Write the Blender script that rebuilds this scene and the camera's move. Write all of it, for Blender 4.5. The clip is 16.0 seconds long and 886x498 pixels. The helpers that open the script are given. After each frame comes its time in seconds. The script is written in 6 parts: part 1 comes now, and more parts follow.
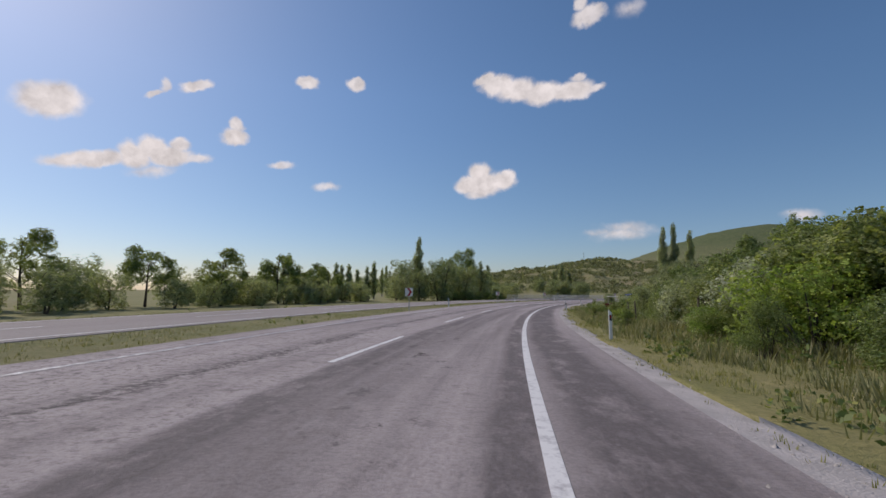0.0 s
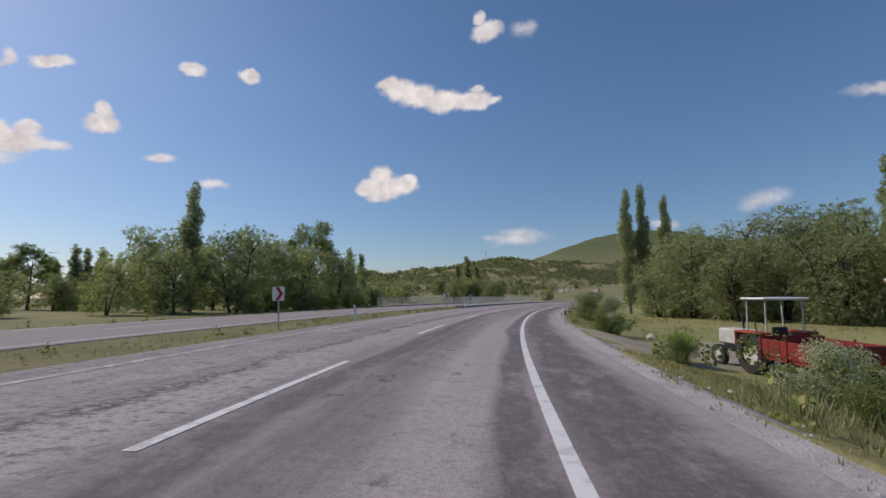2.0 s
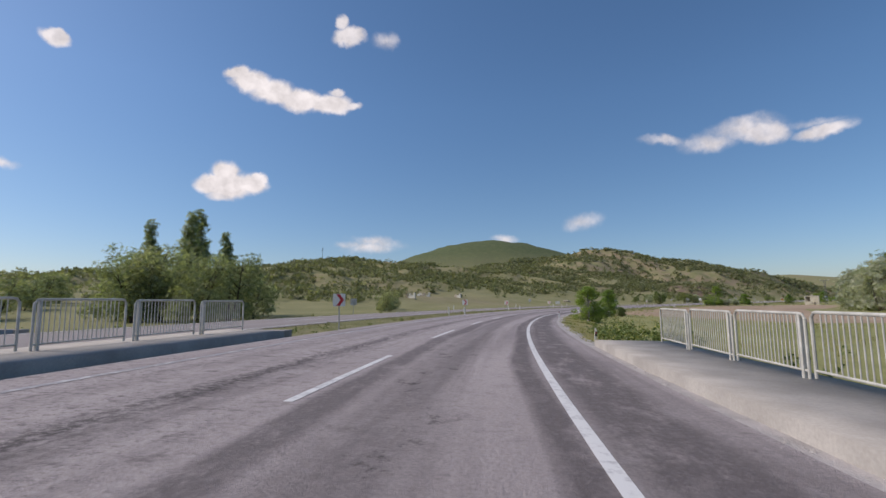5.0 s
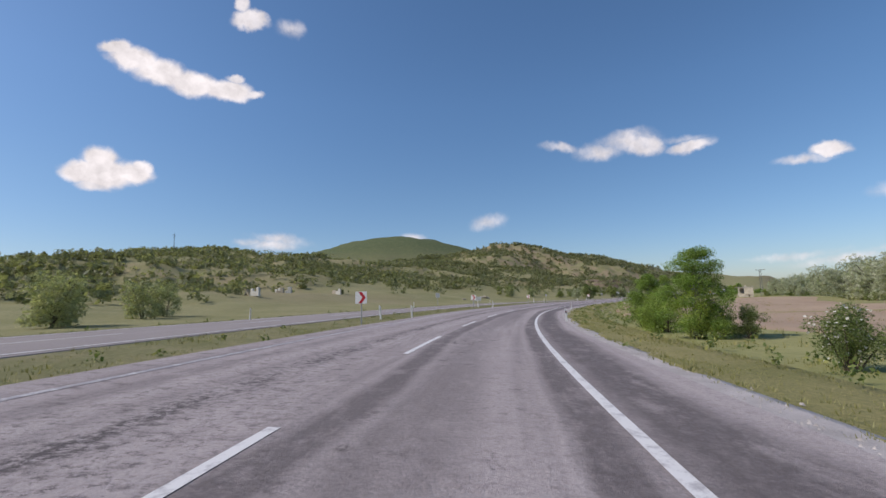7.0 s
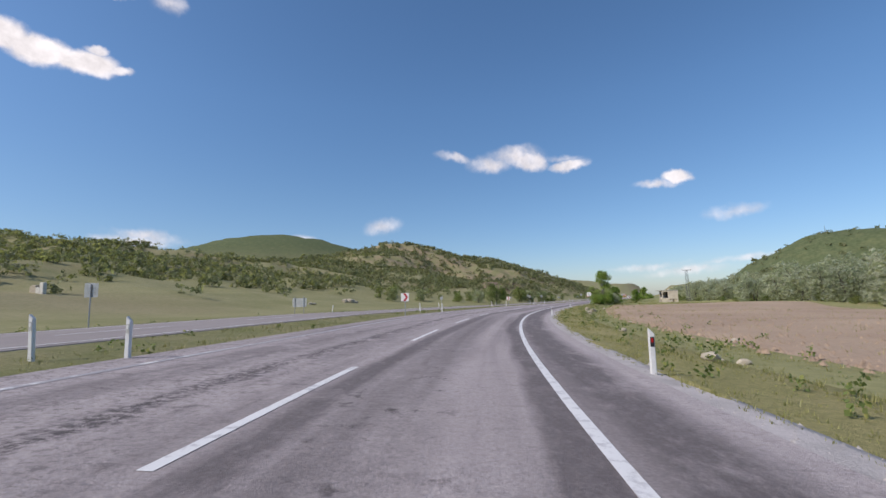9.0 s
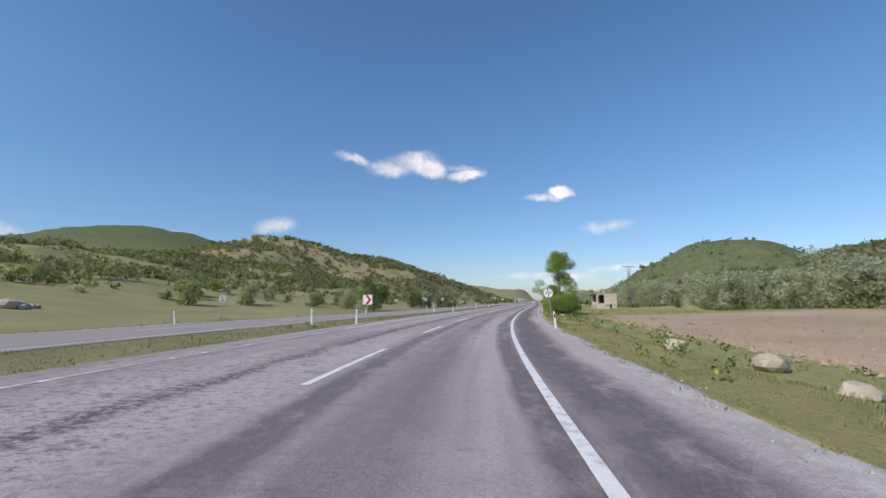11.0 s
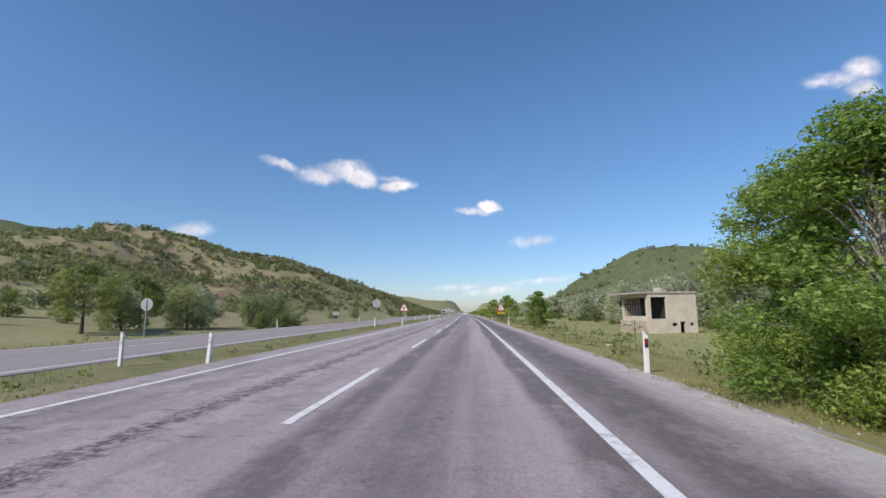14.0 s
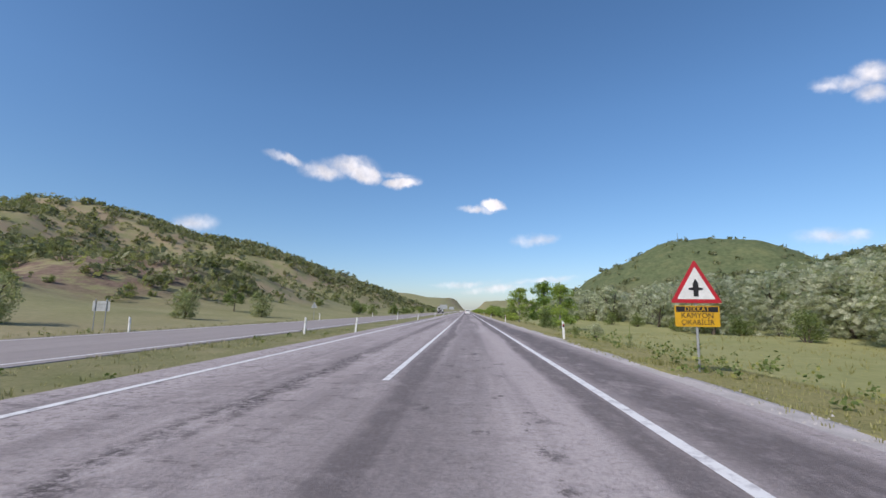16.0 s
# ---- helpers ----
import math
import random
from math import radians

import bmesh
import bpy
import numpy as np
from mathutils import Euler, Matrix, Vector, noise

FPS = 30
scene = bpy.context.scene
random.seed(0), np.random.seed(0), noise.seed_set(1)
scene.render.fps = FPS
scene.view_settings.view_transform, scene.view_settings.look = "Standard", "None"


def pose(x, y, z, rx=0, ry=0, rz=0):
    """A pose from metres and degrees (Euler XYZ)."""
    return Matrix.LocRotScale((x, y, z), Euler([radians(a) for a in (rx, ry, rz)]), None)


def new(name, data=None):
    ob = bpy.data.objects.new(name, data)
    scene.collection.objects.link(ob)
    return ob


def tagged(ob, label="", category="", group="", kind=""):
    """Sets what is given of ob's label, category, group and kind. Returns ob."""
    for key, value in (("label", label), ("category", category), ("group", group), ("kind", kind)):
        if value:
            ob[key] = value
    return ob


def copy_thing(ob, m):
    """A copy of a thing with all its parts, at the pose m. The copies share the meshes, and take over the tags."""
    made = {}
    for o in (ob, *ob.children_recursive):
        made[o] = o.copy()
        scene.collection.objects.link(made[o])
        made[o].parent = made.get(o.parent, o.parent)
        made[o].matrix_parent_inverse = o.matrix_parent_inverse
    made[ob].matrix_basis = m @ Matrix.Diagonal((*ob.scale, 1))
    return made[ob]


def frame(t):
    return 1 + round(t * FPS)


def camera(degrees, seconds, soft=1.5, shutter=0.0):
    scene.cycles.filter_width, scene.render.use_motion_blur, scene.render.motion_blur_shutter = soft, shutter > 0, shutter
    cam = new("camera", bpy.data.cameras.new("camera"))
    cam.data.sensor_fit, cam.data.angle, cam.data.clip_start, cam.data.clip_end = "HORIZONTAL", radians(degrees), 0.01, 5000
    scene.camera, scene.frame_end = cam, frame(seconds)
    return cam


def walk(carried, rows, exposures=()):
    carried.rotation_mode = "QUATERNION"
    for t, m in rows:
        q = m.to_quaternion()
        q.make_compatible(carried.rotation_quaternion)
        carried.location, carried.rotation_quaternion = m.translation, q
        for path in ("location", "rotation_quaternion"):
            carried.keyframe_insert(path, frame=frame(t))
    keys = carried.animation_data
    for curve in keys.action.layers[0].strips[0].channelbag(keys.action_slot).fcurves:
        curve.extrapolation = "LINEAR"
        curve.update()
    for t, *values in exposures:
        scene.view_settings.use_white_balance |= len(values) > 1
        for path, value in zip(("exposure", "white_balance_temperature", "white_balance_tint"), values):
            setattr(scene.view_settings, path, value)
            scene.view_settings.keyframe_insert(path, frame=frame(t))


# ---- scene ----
cam = camera(88.94, 16.0, soft=1.5, shutter=0.0)
# seconds, place, turn to the left, tilt up, lean (degrees)
ROWS = [
    (0, -0.05, -3.19, 1.279, 2.85, 5.18, 0.07),
    (0.5, 1.15, 9.72, 1.125, -0.37, 5.37, -0.39),
    (1, 2.95, 22.54, 0.971, -3.48, 5.38, -0.23),
    (1.5, 5.38, 35.21, 0.817, -6.67, 5.33, -0.41),
    (2, 8.48, 47.71, 0.663, -9.71, 5.59, -0.65),
    (2.5, 12.29, 59.99, 0.508, -12.88, 5.59, -0.34),
    (3, 16.60, 71.99, 0.356, -15.87, 5.68, -0.34),
    (3.5, 21.49, 83.62, 0.207, -18.94, 5.86, -0.43),
    (4, 26.96, 94.89, 0.058, -22.05, 6.08, -0.49),
    (4.5, 33.00, 105.81, -0.089, -25.12, 6.29, -0.48),
    (5, 39.61, 116.39, -0.237, -28.10, 6.45, -0.46),
    (5.5, 46.77, 126.66, -0.384, -30.92, 6.51, -0.56),
    (6, 54.47, 136.64, -0.532, -33.54, 6.42, -1.00),
    (6.5, 62.69, 146.35, -0.679, -36.50, 6.09, -0.85),
    (7, 71.40, 155.78, -0.815, -39.69, 6.09, -1.37),
    (7.5, 80.82, 164.70, -0.958, -42.92, 6.30, -1.30),
    (8, 90.68, 173.05, -1.101, -46.49, 6.47, -1.28),
    (8.5, 101.01, 180.83, -1.196, -49.65, 6.40, -0.43),
    (9, 111.81, 188.07, -1.292, -53.18, 6.40, -1.14),
    (9.5, 122.85, 194.62, -1.389, -56.47, 6.53, -2.12),
    (10, 134.19, 200.53, -1.433, -59.85, 6.66, -1.79),
    (10.5, 145.74, 205.89, -1.468, -63.12, 6.70, -1.18),
    (11, 157.55, 210.68, -1.506, -66.20, 6.73, -0.72),
    (11.5, 169.64, 214.91, -1.507, -69.01, 6.82, -0.42),
    (12, 182.05, 218.62, -1.496, -71.49, 7.05, -0.21),
    (12.5, 194.79, 221.84, -1.489, -73.55, 7.84, -0.76),
    (13, 207.81, 224.75, -1.483, -75.08, 7.77, -0.60),
    (13.5, 221.03, 227.45, -1.473, -75.43, 8.08, -0.25),
    (14, 234.46, 230.15, -1.464, -75.19, 8.05, -0.56),
    (14.5, 247.92, 232.95, -1.456, -74.69, 7.83, -0.47),
    (15, 261.48, 235.88, -1.447, -74.73, 7.71, -0.20),
    (15.5, 274.96, 238.87, -1.439, -74.65, 7.74, 0.27),
    (16, 288.46, 241.86, -1.430, -74.83, 7.75, 0.61),
]

walk(cam, [(t, pose(x, y, z, 90 + tilt, 0, turn) @ pose(0, 0, 0, 0, 0, lean)) for t, x, y, z, turn, tilt, lean in ROWS],
     [(0, -0.50, 6950, 16), (3, -0.42, 6920, 16), (5.5, -0.25, 6830, 15), (7, -0.18, 6780, 15), (9, -0.06, 6720, 14.5), (12.5, 0.02, 6600, 13.5), (16, 0.05, 6600, 13.5)])

# ---- world, sun, exposure ----
SUN_YAW, SUN_EL = 60.0, 42.0      # degrees to the left of +y, and up
sun_dir = Vector((-math.sin(radians(SUN_YAW)) * math.cos(radians(SUN_EL)), math.cos(radians(SUN_YAW)) * math.cos(radians(SUN_EL)), math.sin(radians(SUN_EL))))
sun = new("sun", bpy.data.lights.new("sun", "SUN"))
sun.data.energy, sun.data.angle, sun.data.color = 3.6, radians(0.53), (1.0, 0.95, 0.87)
sun.rotation_euler = sun_dir.to_track_quat("Z", "Y").to_euler()
scene.view_settings.exposure = 0.0

# clouds: turn to the left and height (degrees), half width, half height, lean, density
CLOUDS = []
CLOUDS += [(-2.5, 25.6, 1.5, 0.9, 12, 1), (-4.1, 24.8, 2.5, 1.4, 1, 1), (-6.8, 24.1, 3.0, 1.5, 2, 1), (-10.0, 23.6, 3.1, 1.5, 2, 1), (-13.4, 23.5, 3.1, 1.3, 6, 1), (-16.0, 23.5, 1.7, 0.6, 9, 0.85), (-14.4, 24.8, 1.1, 0.6, 6, 0.9)]  # long cumulus
CLOUDS += [(-1.9, 14.6, 1.9, 1.5, 4, 1), (-0.3, 13.3, 2.0, 1.3, 4, 1), (-2.6, 13.2, 3.1, 1.8, 3, 1), (-4.6, 13.5, 2.2, 1.4, 3, 1), (-5.4, 14.2, 1.2, 1.0, 3, 0.95), (-1.9, 12.2, 2.2, 0.9, 3, 0.85)]  # round cumulus
CLOUDS += [(-15.9, 31.0, 2.1, 1.1, 8, 0.92), (-14.9, 32.3, 0.8, 0.9, 20, 0.85), (-16.9, 31.3, 1.2, 0.9, 7, 0.9), (-20.6, 31.0, 1.9, 1.1, -5, 0.6)]  # upper pair
CLOUDS += [(13.8, 24.9, 0.8, 0.8, 22, 0.95)]  # small one
CLOUDS += [(-62.8, 17.6, 4.2, 1.4, -3, 0.8), (-64.6, 16.8, 2.6, 1.4, -9, 0.85), (-59.5, 16.9, 3.2, 1.3, -3, 0.75), (-54.9, 17.8, 2.9, 0.7, -12, 0.6), (-68.8, 16.9, 3.1, 0.5, -7, 0.4)]  # right wisp
CLOUDS += [(-69.4, 16.0, 2.7, 0.8, 3, 0.85), (-68.4, 15.7, 1.7, 0.6, -4, 0.75)]  # right streak
CLOUDS += [(-79.1, 12.7, 2.9, 0.6, -4, 0.8), (-81.2, 13.3, 1.7, 0.8, -5, 0.95), (-82.3, 13.0, 0.9, 0.5, -20, 0.8)]  # far right
CLOUDS += [(-45.4, 9.3, 2.7, 1.2, 4, 0.55), (-18.7, 6.6, 4.5, 1.1, 1, 0.6), (-16.2, 7.0, 2.3, 0.7, 1, 0.6)]  # low row
CLOUDS += [(44.9, 17.9, 3.1, 1.8, 14, 1), (41.6, 13.0, 4.2, 1.0, 13, 1), (36.2, 14.8, 2.0, 1.5, 13, 1), (37.8, 13.9, 1.7, 1.7, 13, 1), (34.6, 14.2, 2.8, 1.3, 12, 1), (32.2, 14.4, 2.1, 0.7, 7, 0.9), (36.1, 12.5, 3.1, 0.8, 15, 0.8), (33.5, 15.6, 1.2, 1.0, 12, 0.95)]  # left bank
CLOUDS += [(35.6, 21.5, 0.9, 0.5, 73, 0.85), (36.4, 20.5, 1.0, 0.4, 38, 0.85), (32.7, 22.2, 1.8, 0.7, 17, 0.95), (33.8, 21.6, 0.9, 0.5, 17, 0.8), (20.1, 24.4, 1.4, 0.8, 1, 0.95), (14.2, 24.7, 1.3, 0.9, -11, 0.95)]  # left puffs
CLOUDS += [(28.3, 17.4, 1.7, 1.1, 11, 1), (28.2, 18.7, 0.9, 1.0, 12, 0.95), (22.8, 14.7, 1.9, 0.5, 8, 0.85), (17.7, 12.5, 1.9, 0.7, 5, 0.75)]  # left small
CLOUDS += [(-19.6, 7.3, 4.3, 0.9, -6, 0.6), (-36.0, 7.5, 2.1, 0.7, -5, 0.7)]  # low left
CLOUDS += [(-118.2, 21.3, 2.7, 0.9, -13, 0.7), (-119.9, 21.7, 1.6, 1.2, -10, 0.8), (-119.9, 20.0, 1.4, 1.0, -19, 0.7), (-117.0, 21.4, 1.6, 0.5, -10, 0.7), (-115.7, 7.5, 3.4, 1.0, -2, 0.45), (-117.7, 7.6, 1.3, 0.6, -7, 0.5)]  # east
CLOUDS += [(-86.5, 8.8, 3.5, 0.9, 4, 0.6), (-77.6, 3.3, 4.8, 0.5, 3, 0.45), (-81.5, 2.7, 5.5, 0.7, 2, 0.5), (-87.1, 3.8, 5.3, 0.5, 7, 0.4)]  # ahead low


def math_node(nt, kind, a, b):
    m = nt.nodes.new("ShaderNodeMath")
    m.operation = kind
    for i, v in enumerate((a, b)):
        if isinstance(v, float):
            m.inputs[i].default_value = v
        else:
            nt.links.new(v, m.inputs[i])
    return m.outputs[0]


mul_nodes = lambda nt, a, b: math_node(nt, "MULTIPLY", a, b)
sub_nodes = lambda nt, a, b: math_node(nt, "SUBTRACT", a, b)


def sky_world():
    world = bpy.data.worlds.new("world")
    scene.world = world
    world.use_nodes = True
    nt = world.node_tree
    nt.nodes.clear()
    N, K = nt.nodes.new, nt.links.new
    out, bg = N("ShaderNodeOutputWorld"), N("ShaderNodeBackground")
    bg.inputs["Strength"].default_value = 0.125
    K(bg.outputs[0], out.inputs["Surface"])
    sky = N("ShaderNodeTexSky")
    sky.sky_type, sky.sun_disc = "NISHITA", False
    sky.sun_elevation, sky.sun_rotation = radians(SUN_EL), radians(-SUN_YAW)
    sky.air_density, sky.dust_density, sky.ozone_density, sky.altitude = 1.0, 1.3, 3.8, 900
    tex = N("ShaderNodeTexCoord")
    # ragged edges: the way is bent by noise at two sizes
    wob = None
    for size, amount in ((9.0, 0.022), (26.0, 0.017), (80.0, 0.009)):
        no = N("ShaderNodeTexNoise")
        no.inputs["Scale"].default_value, no.inputs["Detail"].default_value = size, 3.0
        K(tex.outputs["Generated"], no.inputs["Vector"])
        sub = N("ShaderNodeVectorMath")
        sub.operation, sub.inputs[1].default_value = "SUBTRACT", (0.5, 0.5, 0.5)
        K(no.outputs["Color"], sub.inputs[0])
        mul = N("ShaderNodeVectorMath")
        mul.operation = "SCALE"
        mul.inputs["Scale"].default_value = amount
        K(sub.outputs[0], mul.inputs[0])
        add = N("ShaderNodeVectorMath")
        K(mul.outputs[0], add.inputs[0])
        K((wob or tex).outputs["Generated" if wob is None else 0], add.inputs[1])
        wob = add
    total = None
    for az, el, w, h, lean, dense in CLOUDS:
        a, e = radians(az), radians(el)
        d = Vector((-math.sin(a) * math.cos(e), math.cos(a) * math.cos(e), math.sin(e)))
        right = Vector((math.cos(a), math.sin(a), 0))
        up = right.cross(d)
        m = Matrix((right, up, -d)).transposed() @ Euler((0, 0, radians(lean))).to_matrix()
        mp = N("ShaderNodeMapping")
        mp.vector_type = "TEXTURE"
        mp.inputs["Location"].default_value = d
        mp.inputs["Rotation"].default_value = m.to_euler()
        mp.inputs["Scale"].default_value = (math.sin(radians(w)), math.sin(radians(h)), 0.3)
        K(wob.outputs[0], mp.inputs["Vector"])
        ln = N("ShaderNodeVectorMath")
        ln.operation = "LENGTH"
        K(mp.outputs[0], ln.inputs[0])
        mr = N("ShaderNodeMapRange")
        mr.interpolation_type = "SMOOTHSTEP"
        soft = 0.55 if dense > .9 else 0.4 if dense > .8 else 0.0
        for i, v in ((1, 1.08), (2, soft), (3, 0.0), (4, dense)):
            mr.inputs[i].default_value = v
        K(ln.outputs["Value"], mr.inputs[0])
        if total is None:
            total = mr.outputs[0]
        else:
            mx = N("ShaderNodeMath")
            mx.operation = "MAXIMUM"
            K(total, mx.inputs[0])
            K(mr.outputs[0], mx.inputs[1])
            total = mx.outputs[0]
    # frayed edges
    fray = N("ShaderNodeTexNoise")
    fray.inputs["Scale"].default_value, fray.inputs["Detail"].default_value, fray.inputs["Roughness"].default_value = 24.0, 8.0, 0.62
    K(tex.outputs["Generated"], fray.inputs["Vector"])
    edge = mul_nodes(nt, total, sub_nodes(nt, 1.0, total))
    edge = mul_nodes(nt, mul_nodes(nt, edge, 5.5), sub_nodes(nt, fray.outputs["Fac"], 0.5))
    both = N("ShaderNodeMath")
    both.operation, both.use_clamp = "ADD", True
    K(total, both.inputs[0])
    K(edge, both.inputs[1])
    total = both.outputs[0]
    # billows: lighter and greyer parts of a cloud
    no = N("ShaderNodeTexNoise")
    no.inputs["Scale"].default_value, no.inputs["Detail"].default_value = 38.0, 5.0
    K(wob.outputs[0], no.inputs["Vector"])
    ramp = N("ShaderNodeMapRange")
    for i, v in ((1, 0.3), (2, 0.7), (3, 6.2), (4, 9.2)):
        ramp.inputs[i].default_value = v
    K(no.outputs["Fac"], ramp.inputs[0])
    white = N("ShaderNodeVectorMath")
    white.operation = "SCALE"
    white.inputs[0].default_value = (0.99, 0.97, 1.0)
    K(ramp.outputs[0], white.inputs["Scale"])
    mix = N("ShaderNodeMix")
    mix.data_type = "RGBA"
    K(total, mix.inputs["Factor"])
    deep = N("ShaderNodeHueSaturation")
    deep.inputs["Saturation"].default_value, deep.inputs["Hue"].default_value = 1.13, 0.497
    # a little less glare over the horizon, more light overhead
    sep = N("ShaderNodeSeparateXYZ")
    K(tex.outputs["Generated"], sep.inputs[0])
    lift = N("ShaderNodeMapRange")
    for i, v in ((1, 0.0), (2, 0.4), (3, 0.94), (4, 1.22)):
        lift.inputs[i].default_value = v
    K(sep.outputs[2], lift.inputs[0])
    tone = N("ShaderNodeVectorMath")
    tone.operation = "SCALE"
    K(sky.outputs[0], tone.inputs[0])
    K(lift.outputs[0], tone.inputs["Scale"])
    haze = N("ShaderNodeValToRGB")
    haze.color_ramp.elements[0].color, haze.color_ramp.elements[1].color = (0.96, 0.98, 1.05, 1), (1, 1, 1, 1)
    haze.color_ramp.elements[1].position = 0.22
    K(sep.outputs[2], haze.inputs[0])
    cool = N("ShaderNodeVectorMath")
    cool.operation = "MULTIPLY"
    K(tone.outputs[0], cool.inputs[0])
    K(haze.outputs[0], cool.inputs[1])
    K(cool.outputs[0], deep.inputs["Color"])
    K(deep.outputs[0], mix.inputs["A"])
    K(white.outputs[0], mix.inputs["B"])
    K(mix.outputs["Result"], bg.inputs["Color"])


sky_world()


# ---- materials ----
def ramp_mix(nt, fac, stops):
    r = nt.nodes.new("ShaderNodeValToRGB")
    el = r.color_ramp.elements
    while len(el) < len(stops):
        el.new(0.5)
    for e, (p, c) in zip(el, stops):
        e.position, e.color = p, (*c, 1)
    nt.links.new(fac, r.inputs[0])
    return r.outputs[0]


def noise_fac(nt, vec, scale, detail=4.0, rough=0.55, stretch=None):
    if stretch:
        mp = nt.nodes.new("ShaderNodeMapping")
        mp.inputs["Scale"].default_value = stretch
        nt.links.new(vec, mp.inputs["Vector"])
        vec = mp.outputs[0]
    n = nt.nodes.new("ShaderNodeTexNoise")
    n.inputs["Scale"].default_value, n.inputs["Detail"].default_value, n.inputs["Roughness"].default_value = scale, detail, rough
    nt.links.new(vec, n.inputs["Vector"])
    return n.outputs["Fac"]


def mixed(nt, fac, a, b, mode="MIX"):
    m = nt.nodes.new("ShaderNodeMix")
    m.data_type, m.blend_type = "RGBA", mode
    for sock, val in (("Factor", fac), ("A", a), ("B", b)):
        s = m.inputs[sock] if sock != "Factor" else m.inputs[0]
        if sock == "A":
            s = m.inputs[6]
        if sock == "B":
            s = m.inputs[7]
        if isinstance(val, (int, float)):
            s.default_value = val
        elif isinstance(val, tuple):
            s.default_value = (*val, 1)
        else:
            nt.links.new(val, s)
    return m.outputs[2]


def mapped(nt, fac, a, b, c=0.0, d=1.0):
    m = nt.nodes.new("ShaderNodeMapRange")
    for i, v in ((1, a), (2, b), (3, c), (4, d)):
        m.inputs[i].default_value = v
    nt.links.new(fac, m.inputs[0])
    return m.outputs[0]


def surface(name, rough=0.8, metal=0.0, spec=0.3):
    m = bpy.data.materials.new(name)
    m.use_nodes = True
    nt = m.node_tree
    b = nt.nodes["Principled BSDF"]
    b.inputs["Roughness"].default_value, b.inputs["Metallic"].default_value = rough, metal
    b.inputs["Specular IOR Level"].default_value = spec
    return m, nt, b


def bump(nt, b, fac, strength, dist=0.02):
    n = nt.nodes.new("ShaderNodeBump")
    n.inputs["Strength"].default_value, n.inputs["Distance"].default_value = strength, dist
    nt.links.new(fac, n.inputs["Height"])
    nt.links.new(n.outputs[0], b.inputs["Normal"])


def coords(nt, kind="Object"):
    t = nt.nodes.new("ShaderNodeTexCoord")
    return t.outputs[kind]


def plain(name, c1, c2, scale=3.0, rough=0.7, metal=0.0, fine=40.0, relief=0.15, dist=0.01, spec=0.3):
    """A worn surface: two colours mixed by broad stains, with fine grain and relief."""
    m, nt, b = surface(name, rough, metal, spec)
    v = coords(nt)
    big, small = noise_fac(nt, v, scale, 5), noise_fac(nt, v, fine, 3)
    col = mixed(nt, mapped(nt, big, 0.35, 0.65), c1, c2)
    col = mixed(nt, mapped(nt, small, 0.3, 0.8, 0.0, 0.35), col, tuple(x * 0.6 for x in c2))
    nt.links.new(col, b.inputs["Base Color"])
    if relief:
        bump(nt, b, small, relief, dist)
    return m


